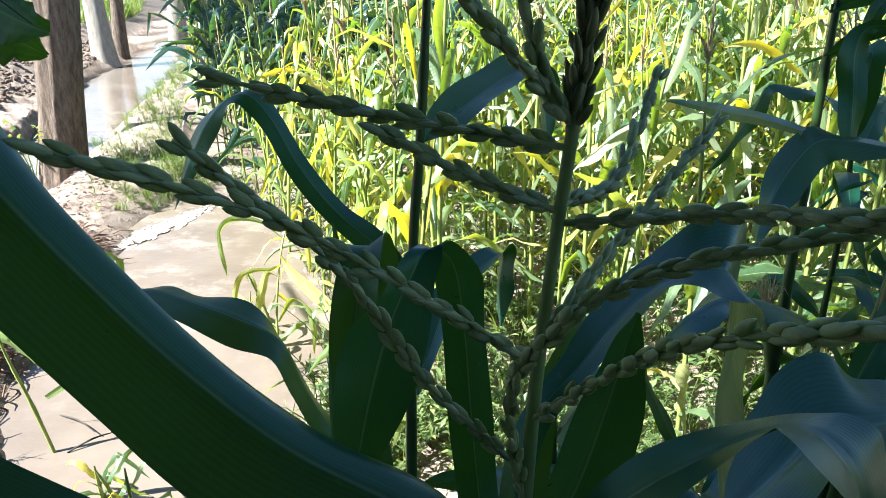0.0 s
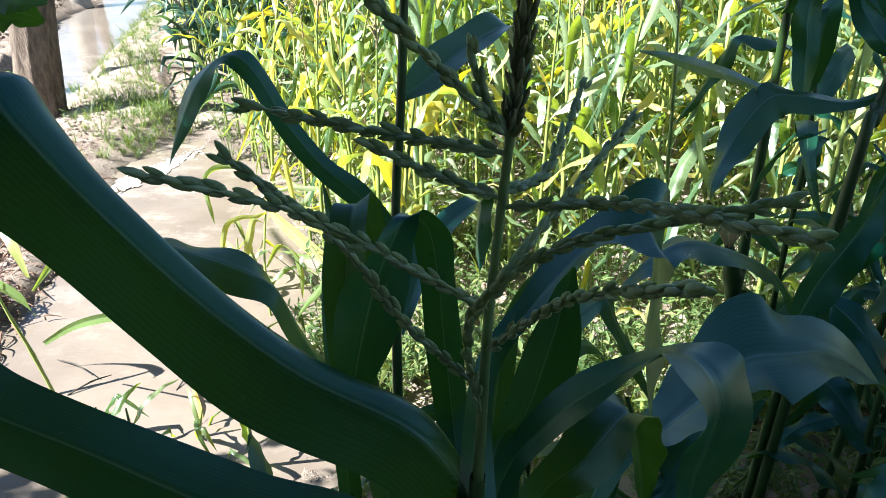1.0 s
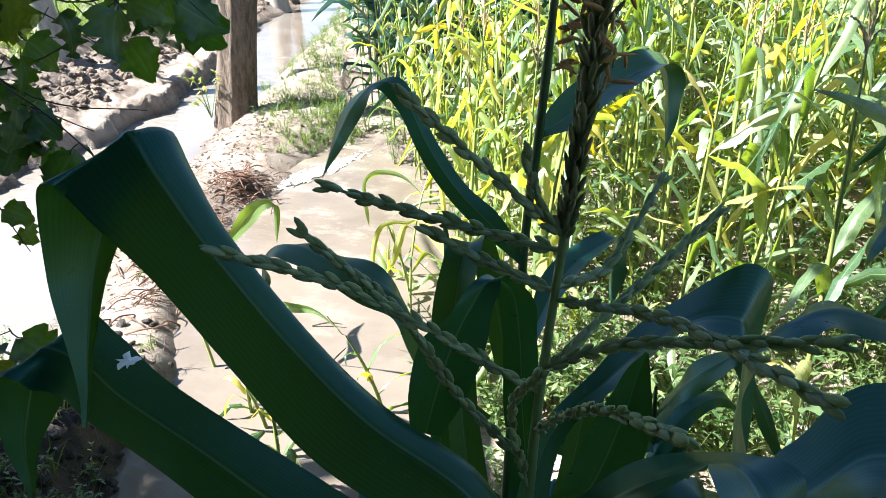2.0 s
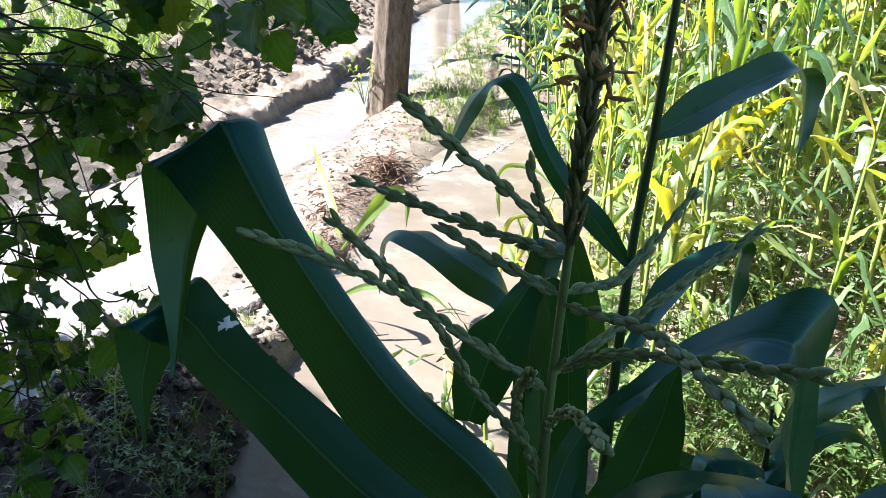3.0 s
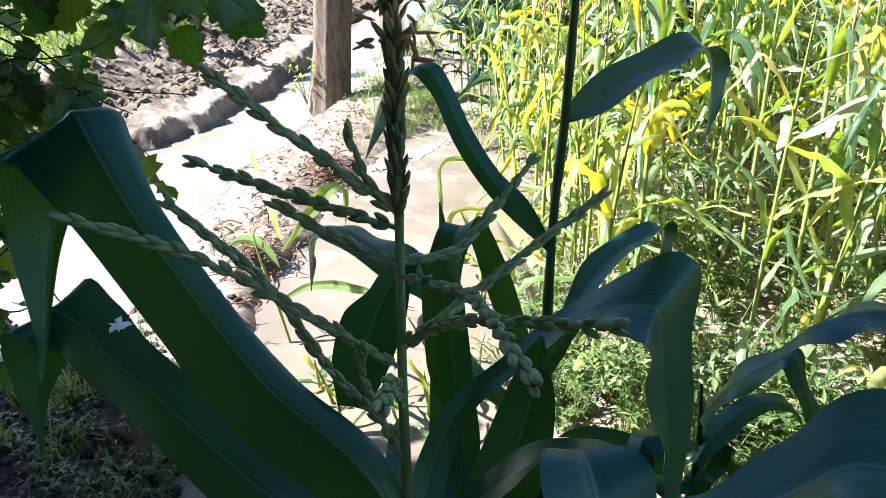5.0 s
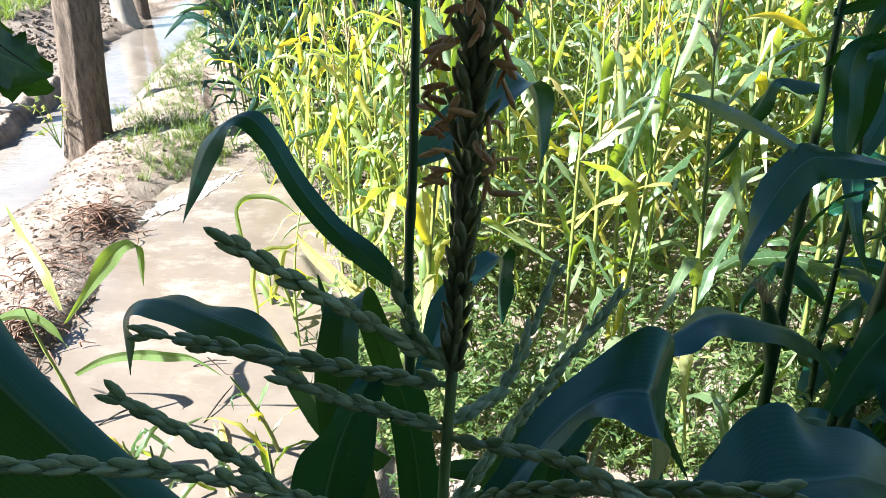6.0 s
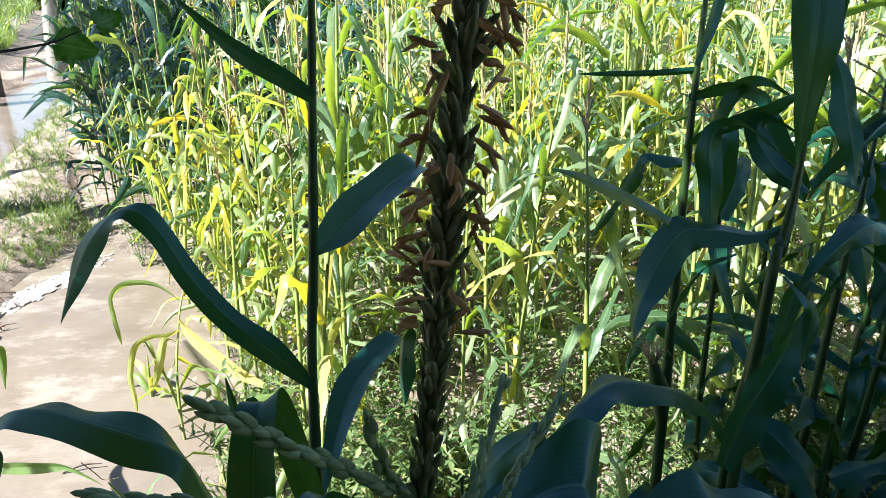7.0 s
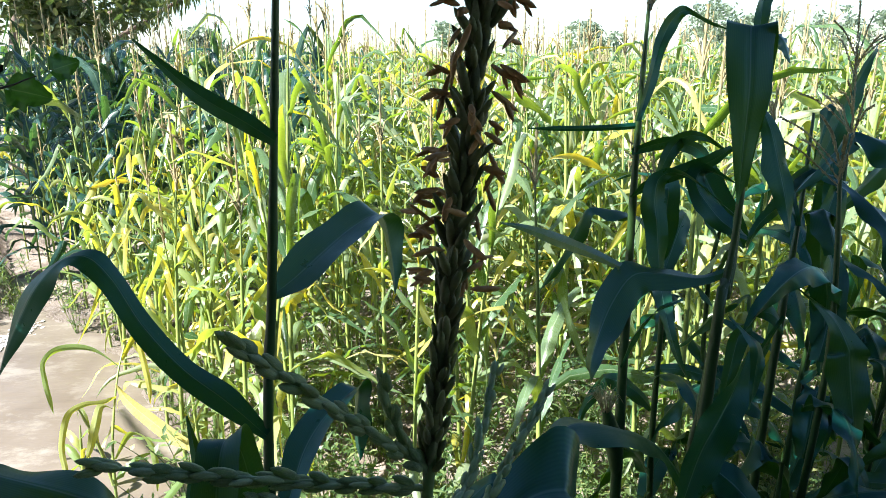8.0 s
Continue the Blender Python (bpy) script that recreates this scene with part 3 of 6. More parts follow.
for k in range(6):
    rng = random.Random(150 + k)
    edge_kinds.append(build_plant(plant_parts(260 + k, rng.uniform(0.75, 1.2), rng.randint(8, 10), rng.uniform(0.34, 0.50), rng.uniform(0.030, 0.046), k % 2 == 0, 11, lean=0.16), EDGE_LEAF, EDGE_LABEL))
far_kinds = []
for k in range(8):
    rng = random.Random(300 + k)
    g = Geo()
    for nm, pg, mat in plant_parts(320 + k, rng.uniform(1.3, 1.65), 10, 0.48, 0.056, k % 3 != 0, 6, 2, 4):
        v0 = len(g.v)
        g.v += pg.v
        g.f += [tuple(i + v0 for i in q) for q in pg.f]
        g.uv += pg.uv
        g.m += [{"stalk": 1, "leaf": 0, "tassel": 2}[nm]] * len(pg.f)
    far_kinds.append(g.arrays())

plain_kinds = []
for k in range(5):
    g = Geo()
    for nm, pg, mat in plant_parts(340 + k, 1.3 + 0.08 * k, 9, 0.48, 0.056, False, 4, 2, 3):
        v0 = len(g.v)
        g.v += pg.v
        g.f += [tuple(i + v0 for i in q) for q in pg.f]
        g.uv += pg.uv
        g.m += [0 if nm == "leaf" else 1] * len(pg.f)
    plain_kinds.append(g.arrays())

rng = random.Random(7)
spots = []
y = 1.95
while y < 46:
    dens = 17.0 if y < 3.6 else 18.0 if y < 5.5 else 13.0 if y < 9 else 7.0 if y < 16 else 2.2 if y < 28 else 1.1
    step = 0.25 if y < 9 else 0.6
    x0, x1 = field_edge(y) + 0.05, 0.3 + 0.86 * y + 0.5
    for _ in range(int(dens * step * (x1 - x0) + rng.random())):
        spots.append((rng.uniform(x0, x1), y + rng.uniform(0, step)))
    y += step
spots = [s for s in spots if not (s[1] < 3.0 and 0.0 < s[0] < 1.3 and rng.random() < 0.62)]
spots.sort(key=lambda s: (s[0] - 0.3) ** 2 + s[1] ** 2)
far_pieces, dark_pieces = [], []
near_count = 0
for n, (x, y) in enumerate(spots):
    m = Matrix.Translation((x, y, gz(x, y) if y < 14 else 0.05)) @ Matrix.Rotation(rng.uniform(0, 6.28), 4, "Z") @ Matrix.Scale(rng.triangular(0.78, 1.25, 0.97) * (1 + 0.004 * min(y, 12)), 4)
    at_edge = x - field_edge(y) < 0.45 and y < 5.5
    if near_count < 285:
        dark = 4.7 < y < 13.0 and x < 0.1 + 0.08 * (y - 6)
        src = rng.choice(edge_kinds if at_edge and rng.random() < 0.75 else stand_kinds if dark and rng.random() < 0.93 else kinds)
        copy_thing(src, m)
        near_count += 1
    else:
        (dark_pieces if 4.7 < y < 13.0 and x < 0.1 + 0.08 * (y - 6) and rng.random() < 0.93 else far_pieces).append((rng.choice(far_kinds if y < 16 or rng.random() < 0.35 else plain_kinds), np.array(m)))
rng = random.Random(77)
for _ in range(300):          # the field carried on behind, unseen, to dim the near leaves
    x, y = rng.uniform(-2.2, 7.0), rng.uniform(-6.0, -0.75)
    far_pieces.append((rng.choice(plain_kinds), np.array(Matrix.Translation((x, y, 0.05)) @ Matrix.Rotation(rng.uniform(0, 6.28), 4, "Z") @ Matrix.Scale(rng.uniform(0.9, 1.2), 4))))
# unseen plants added over bare ground that bounced light onto near leaves
for _ in range(110):
    x, y = rng.uniform(1.45, 6.0), rng.uniform(-0.75, 0.95)
    far_pieces.append((rng.choice(plain_kinds), np.array(Matrix.Translation((x, y, 0.05)) @ Matrix.Rotation(rng.uniform(0, 6.28), 4, "Z") @ Matrix.Scale(rng.uniform(0.7, 1.0), 4))))
for _ in range(180):
    y = rng.uniform(0.3, 6.0)
    x = 1.3 + 0.86 * y + rng.uniform(1.2, 4.5)
    far_pieces.append((rng.choice(plain_kinds), np.array(Matrix.Translation((x, y, 0.05)) @ Matrix.Rotation(rng.uniform(0, 6.28), 4, "Z") @ Matrix.Scale(rng.uniform(0.9, 1.2), 4))))
for src in kinds + edge_kinds + stand_kinds:
    for o in (*src.children_recursive, src):
        bpy.data.objects.remove(o)
far_field = new("maize_field", mesh_of("maize_field", *merged(far_pieces), [FIELD_LEAF, FIELD_STALK, FIELD_TASSEL]))
tagged(far_field, "dense stand of tall green maize reaching the horizon", "maize field", kind="stuff")

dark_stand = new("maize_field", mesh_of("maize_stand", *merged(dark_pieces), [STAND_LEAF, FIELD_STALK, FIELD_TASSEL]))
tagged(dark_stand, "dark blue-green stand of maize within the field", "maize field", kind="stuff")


def crop_top(x, y):
    bump = np.array([noise.noise(Vector((float(a) * 0.9, float(b) * 0.35, 0.0))) for a, b in zip(x, y)])
    return 1.22 + 0.35 * bump + 0.10 * np.sin(7.0 * x + 3 * y)


far_crop = new("far_crop", grid_mesh("far_crop", np.linspace(-60, 140, 260), np.concatenate([np.linspace(44, 80, 40), np.linspace(84, 420, 40)]), crop_top, [FAR_CROP]))
tagged(far_crop, "far green maize stand closing the view", "maize field", kind="stuff")


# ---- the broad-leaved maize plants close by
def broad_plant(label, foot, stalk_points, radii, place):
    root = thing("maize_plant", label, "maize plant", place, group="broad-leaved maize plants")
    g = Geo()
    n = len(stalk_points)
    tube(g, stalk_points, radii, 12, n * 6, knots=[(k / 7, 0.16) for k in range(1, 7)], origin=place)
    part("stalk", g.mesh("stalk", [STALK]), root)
    return root


def broad_leaf(root, stations, cup=0.30, ripple=0.10, seed=1, label="", mat=None, turn=0.0):
    g = Geo()
    blade(g, stations, max(30, len(stations) * 6), 12, cup, ripple, seed, origin=root.matrix_basis.translation, turn=turn)
    return part("leaf", g.mesh("leaf", [mat or HERO_LEAF]), root, label)


HUSK_SKIN = plain_material("ribbed_spikelet", (0.075, 0.12, 0.045), (0.34, 0.40, 0.20), 1.6, 0.5, 0.6, 0.0008, detail=6.0, stretch=(1.6, 1.6, 0.7), spot=(0.40, 0.42, 0.28), through=(0.28, 0.42, 0.13))


def husk_mesh(width):
    g = Geo()
    grain(g, (0, 0, 0), (0, 0, 1), 1.0, width, (1, 0, 0))
    return g.mesh("spikelet", [HUSK_SKIN])


HUSK = husk_mesh(1.0)
husks_left = [295]


def husk(owner, geo, at, along, length, width, side):
    """One husk: a part of its own while the count lasts, then in the joined mesh."""
    if owner is None or husks_left[0] <= 0:
        grain(geo, at, along, length, width, side)
        return
    husks_left[0] -= 1
    t = unit(np.array(along, float))
    a = unit(np.cross(t, side))
    b = np.cross(t, a)
    m = np.eye(4)
    m[:3, 0], m[:3, 1], m[:3, 2], m[:3, 3] = a * width, b * width, t * length, at
    ob = part("spikelet", HUSK, owner)
    ob.matrix_basis = Matrix(m.tolist())


def tassel_branch(geo, points, rng, origin, thick=1.0, owner=None):
    """A slender stem with pairs of overlapping husks along it."""
    length = sum(np.linalg.norm(np.subtract(a, b)) for a, b in zip(points[:-1], points[1:]))
    n = max(6, int(length / 0.0052))
    p = tube(geo, points, [0.0013, 0.0011, 0.0007], 6, n, origin=origin)
    for i in range(1, n):
        t = unit(p[min(i + 1, n)] - p[i - 1])
        a = unit(np.cross(t, (0.1, 0.2, 0.97)))
        b = np.cross(t, a)
        for k in range(2):
            ang = (i % 2) * 1.6 + k * 3.1416 + rng.uniform(-0.4, 0.4)
            off = math.cos(ang) * a + math.sin(ang) * b
            if rng.random() < 0.06:
                continue
            husk(owner, geo, p[i] + off * 0.0011, t + off * rng.triangular(0.0, 0.34, 0.08) + np.array([rng.gauss(0, 0.05) for _ in range(3)]), rng.uniform(0.0072, 0.0108) * thick, 0.0020 * thick * rng.uniform(0.75, 1.15), off)


def tassel_spike(root, base, rng):
    """The thick middle spike, husks all round, dry anthers hanging from its upper half."""
    org = np.array(root.matrix_basis.translation)
    g = Geo()
    n = 62
    p = tube(g, base, [0.0024, 0.0022, 0.002, 0.0012], 8, n, origin=org)
    anthers = []
    for i in range(1, n):
        t = unit(p[min(i + 1, n)] - p[i - 1])
        a = unit(np.cross(t, (0.9, 0.2, 0.1)))
        b = np.cross(t, a)
        for k in range(5):
            ang = i * 0.8 + k * 1.2566 + rng.uniform(-0.45, 0.45)
            off = math.cos(ang) * a + math.sin(ang) * b
            wild = 0.26 * n < i < 0.88 * n
            grain(g, p[i] + off * 0.0022 + t * rng.uniform(-0.002, 0.002), t + off * rng.uniform(0.02, 0.85 if wild else 0.35) + np.array([rng.gauss(0, 0.13) for _ in range(3)]), rng.uniform(0.0075, 0.0125), 0.0017 * rng.uniform(0.7, 1.15), off)
            if wild and rng.random() < 0.62:
                at = p[i] + off * 0.0075 + t * rng.uniform(0.002, 0.007)
                fall = unit(off * rng.uniform(0.3, 1.2) + np.array([rng.gauss(0, 0.4), rng.gauss(0, 0.4), rng.uniform(-1.0, 0.5)]))
                h = Geo()
                ln = rng.uniform(0.0055, 0.0115)
                grain(h, at, fall, ln, rng.uniform(0.0008, 0.0015), off)
                if rng.random() < 0.85:
                    grain(h, at + fall * ln * 0.5, fall + np.array([rng.gauss(0, 0.5), rng.gauss(0, 0.5), -0.7]), ln * rng.uniform(0.6, 1.0), rng.uniform(0.0007, 0.0013), off)
                anthers.append(h)
    spike = part("spike", g.mesh("spike", [SPIKE_HUSK]), root, "thick green middle spike of the tassel")
    for h in anthers:
        part("anther", h.mesh("anther", [ANTHER]), spike, "dry brown anther")


near_plant = broad_plant("dark green broad-leaved maize plant with a green tassel", None,
                         [(0.31, 0.44, -0.02), (0.312, 0.43, 0.6), (0.309, 0.420, 1.22), (0.312, 0.424, 1.36)],
                         [0.013, 0.011, 0.007, 0.0045], (0.31, 0.44, gz(0.31, 0.44)))
tall_plant = broad_plant("shaded maize plant with a tall bare stalk and arching leaves", None,
                         [(0.12, 1.17, -0.02), (0.135, 1.16, 0.7), (0.151, 1.16, 1.162), (0.169, 1.16, 1.368), (0.187, 1.15, 1.59), (0.205, 1.13, 1.80), (0.222, 1.12, 2.0)],
                         [0.012, 0.010, 0.0075, 0.007, 0.0055, 0.0045, 0.003], (0.12, 1.17, gz(0.12, 1.17)))
side_plant = broad_plant("shaded maize plant with broad folded leaves", None,
                         [(0.86, 1.28, -0.02), (0.88, 1.27, 0.9), (0.894, 1.27, 1.094), (0.906, 1.27, 1.267), (0.92, 1.27, 1.408), (0.926, 1.27, 1.632)],
                         [0.010, 0.0085, 0.0075, 0.0065, 0.0055, 0.0035], (0.86, 1.28, gz(0.86, 1.28)))
ear_plant = broad_plant("shaded maize plant bearing an ear with pale silk", None,
                        [(0.89, 1.6, -0.02), (0.883, 1.6, 0.722), (0.873, 1.6, 1.298), (0.871, 1.6, 1.563), (0.874, 1.6, 1.80)],
                        [0.015, 0.0125, 0.0085, 0.006, 0.0035], (0.89, 1.6, gz(0.89, 1.6)))
g = Geo()
tube(g, [(0.3105, 0.4225, 1.30), (0.3155, 0.4262, 1.44), (0.3195, 0.4272, 1.50), (0.326, 0.4255, 1.57)], [0.0035, 0.0028, 0.0023, 0.0022], 10, 24, origin=near_plant.matrix_basis.translation)
part("peduncle", g.mesh("peduncle", [PEDUNCLE]), near_plant, "pale green stem of the tassel")
young_plant = thing("maize_plant", "young yellow-green maize plant standing in shallow water", "maize plant", (-1.30, 2.05, gz(-1.30, 2.05)))
g = Geo()
tube(g, [(-1.30, 2.05, -0.08), (-1.345, 2.05, 0.2), (-1.385, 2.05, 0.38), (-1.41, 2.06, 0.50)], [0.007, 0.0065, 0.005, 0.003], 8, 16, knots=[(0.3, 0.3), (0.55, 0.3), (0.8, 0.3)], origin=young_plant.matrix_basis.translation)
part("stalk", g.mesh("stalk", [FIELD_STALK]), young_plant)
broad_leaf(near_plant, [
    (0.310, 0.422, 1.320, -0.009, -0.014, -0.011), (0.275, 0.420, 1.380, -0.011, -0.016, -0.013),
    (0.210, 0.423, 1.416, -0.017, -0.018, -0.009), (0.155, 0.436, 1.453, -0.017, -0.017, -0.007),
    (0.101, 0.445, 1.507, -0.018, -0.018, -0.007), (0.063, 0.454, 1.543, -0.024, -0.023, -0.009),
    (0.040, 0.459, 1.566, -0.028, -0.027, -0.009), (0.022, 0.461, 1.535, -0.025, -0.025, -0.010),
    (0.014, 0.444, 1.487, -0.015, -0.015, -0.007), (0.018, 0.426, 1.443, -0.007, -0.006, -0.001),
    (0.024, 0.412, 1.413, -0.003, -0.002, -0.000), (0.028, 0.401, 1.393, -0.001, -0.001, 0.000),
], seed=1, cup=0.45, turn=-0.42)
broad_leaf(near_plant, [
    (0.310, 0.422, 1.200, -0.013, -0.014, -0.007), (0.221, 0.455, 1.257, -0.022, -0.024, -0.012),
    (0.128, 0.475, 1.263, -0.020, -0.025, -0.016), (0.030, 0.492, 1.293, -0.021, -0.023, -0.012),
    (-0.053, 0.504, 1.319, -0.017, -0.023, -0.016), (-0.097, 0.513, 1.339, -0.020, -0.025, -0.017),
    (-0.134, 0.507, 1.351, -0.030, -0.035, -0.020), (-0.154, 0.497, 1.303, -0.024, -0.019, -0.002),
    (-0.158, 0.480, 1.261, -0.012, -0.010, -0.002), (-0.151, 0.467, 1.222, -0.004, -0.002, 0.000),
    (-0.145, 0.455, 1.197, -0.001, -0.000, 0.000),
], seed=2)
broad_leaf(near_plant, [
    (0.310, 0.422, 1.330, 0.013, 0.000, -0.015), (0.313, 0.480, 1.387, 0.006, 0.000, -0.007),
    (0.345, 0.517, 1.418, 0.007, -0.009, 0.001), (0.373, 0.544, 1.438, 0.007, -0.021, 0.006),
    (0.395, 0.554, 1.450, 0.003, -0.028, -0.001), (0.415, 0.557, 1.453, -0.001, -0.036, -0.009),
    (0.424, 0.558, 1.445, -0.006, -0.041, -0.010), (0.429, 0.561, 1.401, -0.007, -0.035, -0.001),
    (0.432, 0.573, 1.352, -0.004, -0.032, 0.000), (0.440, 0.570, 1.295, -0.003, -0.013, 0.005),
    (0.445, 0.565, 1.262, -0.001, -0.001, 0.000),
], seed=3, cup=0.2, label="broad blue-green leaf with a creased crest")
broad_leaf(near_plant, [
    (0.310, 0.422, 1.280, 0.011, -0.006, -0.015), (0.328, 0.453, 1.333, 0.006, -0.003, -0.008),
    (0.351, 0.463, 1.364, 0.006, -0.011, -0.001), (0.377, 0.454, 1.401, 0.004, -0.019, 0.006),
    (0.405, 0.438, 1.436, 0.000, -0.018, 0.010), (0.415, 0.424, 1.448, -0.012, -0.021, 0.009),
    (0.424, 0.412, 1.444, -0.019, -0.023, 0.008), (0.429, 0.406, 1.430, -0.021, -0.021, 0.013),
    (0.427, 0.405, 1.408, -0.019, -0.019, 0.015), (0.423, 0.406, 1.378, -0.013, -0.010, 0.009),
    (0.426, 0.405, 1.354, -0.003, -0.001, 0.000),
], seed=4, cup=0.12, label="pale curling leaf")
broad_leaf(near_plant, [
    (0.310, 0.422, 1.100, 0.011, -0.006, -0.015), (0.413, 0.559, 1.237, 0.007, -0.004, -0.010),
    (0.470, 0.621, 1.228, 0.002, -0.034, 0.005), (0.516, 0.672, 1.223, -0.007, -0.070, 0.012),
    (0.563, 0.713, 1.239, -0.006, -0.079, -0.006), (0.607, 0.724, 1.240, -0.023, -0.079, 0.002),
    (0.654, 0.740, 1.231, -0.023, -0.071, 0.017), (0.719, 0.766, 1.181, -0.014, -0.034, 0.012),
    (0.748, 0.770, 1.150, 0.001, -0.000, -0.001),
], seed=5, cup=0.15)
broad_leaf(near_plant, [
    (0.310, 0.422, 1.150, 0.019, -0.000, -0.008), (0.348, 0.502, 1.244, 0.015, -0.000, -0.006),
    (0.385, 0.512, 1.291, 0.018, -0.014, -0.001), (0.413, 0.525, 1.325, 0.011, -0.026, 0.011),
    (0.423, 0.526, 1.302, 0.008, -0.026, 0.013), (0.429, 0.522, 1.270, 0.006, -0.012, 0.008),
    (0.432, 0.518, 1.239, 0.001, 0.000, -0.000),
], seed=6, cup=0.15)
broad_leaf(near_plant, [
    (0.310, 0.422, 1.200, 0.019, 0.006, -0.000), (0.320, 0.508, 1.289, 0.021, 0.007, -0.001),
    (0.342, 0.506, 1.336, 0.023, 0.006, -0.004), (0.357, 0.508, 1.398, 0.016, 0.003, -0.004),
    (0.362, 0.505, 1.432, 0.008, 0.001, -0.004), (0.366, 0.504, 1.451, 0.001, 0.000, -0.001),
], seed=7)
broad_leaf(near_plant, [
    (0.310, 0.422, 1.260, -0.018, -0.008, -0.002), (0.291, 0.535, 1.290, -0.012, -0.005, -0.002),
    (0.284, 0.545, 1.359, -0.013, -0.004, 0.000), (0.280, 0.549, 1.413, -0.012, -0.003, 0.002),
    (0.275, 0.545, 1.454, -0.015, -0.001, 0.008), (0.264, 0.531, 1.470, -0.013, -0.006, -0.002),
    (0.254, 0.520, 1.455, -0.018, -0.013, -0.013), (0.244, 0.510, 1.431, -0.022, -0.009, -0.003),
    (0.235, 0.500, 1.397, -0.019, -0.007, 0.000), (0.228, 0.492, 1.363, -0.010, -0.004, 0.000),
], seed=8, cup=0.2)
broad_leaf(near_plant, [
    (0.310, 0.422, 1.000, -0.007, -0.013, -0.013), (0.159, 0.422, 1.212, -0.005, -0.010, -0.010),
    (0.047, 0.409, 1.232, 0.004, -0.007, -0.014), (-0.010, 0.392, 1.228, 0.004, -0.006, -0.013),
    (-0.084, 0.371, 1.235, 0.001, -0.000, -0.001),
], seed=9)
broad_leaf(near_plant, [
    (0.310, 0.422, 1.150, 0.017, 0.008, -0.007), (0.314, 0.544, 1.205, 0.013, 0.006, -0.005),
    (0.320, 0.567, 1.277, 0.011, 0.004, -0.007), (0.327, 0.587, 1.340, 0.009, 0.004, -0.005),
    (0.343, 0.606, 1.372, 0.006, 0.002, -0.004), (0.356, 0.624, 1.384, 0.001, -0.000, -0.001),
], seed=10)
broad_leaf(tall_plant, [
    (0.178, 0.950, 1.089, -0.016, -0.000, -0.019), (0.175, 0.880, 1.242, -0.016, 0.000, -0.016),
    (0.175, 0.830, 1.329, -0.015, 0.000, -0.006), (0.168, 0.800, 1.357, -0.019, 0.000, -0.007),
    (0.165, 0.770, 1.335, -0.021, 0.000, -0.003), (0.159, 0.760, 1.269, -0.023, 0.000, -0.004),
    (0.150, 0.760, 1.195, -0.015, 0.000, -0.004), (0.144, 0.760, 1.144, -0.003, 0.000, -0.000),
], seed=11)
broad_leaf(tall_plant, [
    (0.150, 1.150, 1.156, -0.003, 0.000, -0.011), (0.091, 1.170, 1.206, -0.011, -0.008, -0.016),
    (0.026, 1.200, 1.247, -0.009, -0.015, -0.011), (-0.031, 1.220, 1.311, -0.010, -0.015, -0.009),
    (-0.071, 1.235, 1.379, -0.011, -0.015, -0.008), (-0.102, 1.237, 1.415, -0.011, -0.015, -0.009),
    (-0.139, 1.240, 1.411, 0.003, -0.015, -0.005), (-0.181, 1.245, 1.372, 0.020, -0.015, -0.004),
    (-0.213, 1.250, 1.324, 0.024, -0.015, 0.002), (-0.243, 1.250, 1.268, 0.012, -0.008, 0.003),
    (-0.263, 1.250, 1.222, 0.000, 0.000, -0.000),
], seed=12)
broad_leaf(tall_plant, [
    (0.170, 1.162, 1.373, 0.003, -0.003, -0.008), (0.198, 1.192, 1.387, 0.013, -0.023, -0.017),
    (0.239, 1.251, 1.411, 0.018, -0.039, -0.016), (0.280, 1.321, 1.429, 0.019, -0.035, -0.011),
    (0.321, 1.372, 1.440, 0.023, -0.028, -0.005), (0.339, 1.389, 1.424, 0.018, -0.024, 0.007),
    (0.347, 1.383, 1.384, 0.016, -0.024, 0.010), (0.352, 1.359, 1.341, 0.008, -0.011, 0.006),
    (0.352, 1.337, 1.307, 0.001, 0.000, -0.000),
], seed=13)
broad_leaf(tall_plant, [
    (0.191, 1.130, 1.595, -0.002, 0.000, -0.009), (0.151, 1.140, 1.620, -0.008, -0.000, -0.010),
    (0.099, 1.160, 1.648, -0.008, 0.000, -0.010), (0.058, 1.180, 1.678, -0.005, 0.000, -0.006),
    (0.007, 1.200, 1.722, -0.001, 0.000, -0.001),
], seed=14)
broad_leaf(tall_plant, [
    (0.093, 1.120, 0.819, -0.014, 0.000, -0.020), (0.020, 1.120, 0.885, -0.014, -0.020, 0.003),
    (-0.029, 1.130, 0.966, -0.000, -0.040, 0.019), (-0.063, 1.140, 1.043, 0.006, -0.040, 0.003),
    (-0.134, 1.146, 1.078, -0.006, -0.040, -0.017), (-0.226, 1.170, 1.095, -0.008, -0.040, -0.003),
    (-0.291, 1.190, 1.102, -0.006, -0.040, 0.002), (-0.351, 1.200, 1.090, 0.019, -0.040, 0.013),
    (-0.386, 1.200, 1.054, 0.025, -0.040, 0.023), (-0.398, 1.200, 0.999, 0.019, -0.020, 0.014),
    (-0.408, 1.200, 0.926, 0.001, 0.000, 0.000),
], seed=15)
broad_leaf(tall_plant, [
    (0.142, 1.180, 0.934, 0.006, 0.000, -0.012), (0.162, 1.250, 0.974, 0.017, -0.015, -0.004),
    (0.183, 1.330, 1.018, 0.024, -0.030, -0.002), (0.220, 1.400, 1.048, 0.024, -0.030, -0.000),
    (0.271, 1.440, 1.076, 0.015, -0.030, 0.009), (0.283, 1.455, 1.066, 0.017, -0.030, 0.029),
    (0.277, 1.460, 1.004, 0.019, -0.030, 0.031), (0.279, 1.460, 0.944, 0.010, -0.015, 0.016),
    (0.281, 1.460, 0.909, 0.001, 0.000, 0.000),
], seed=16)
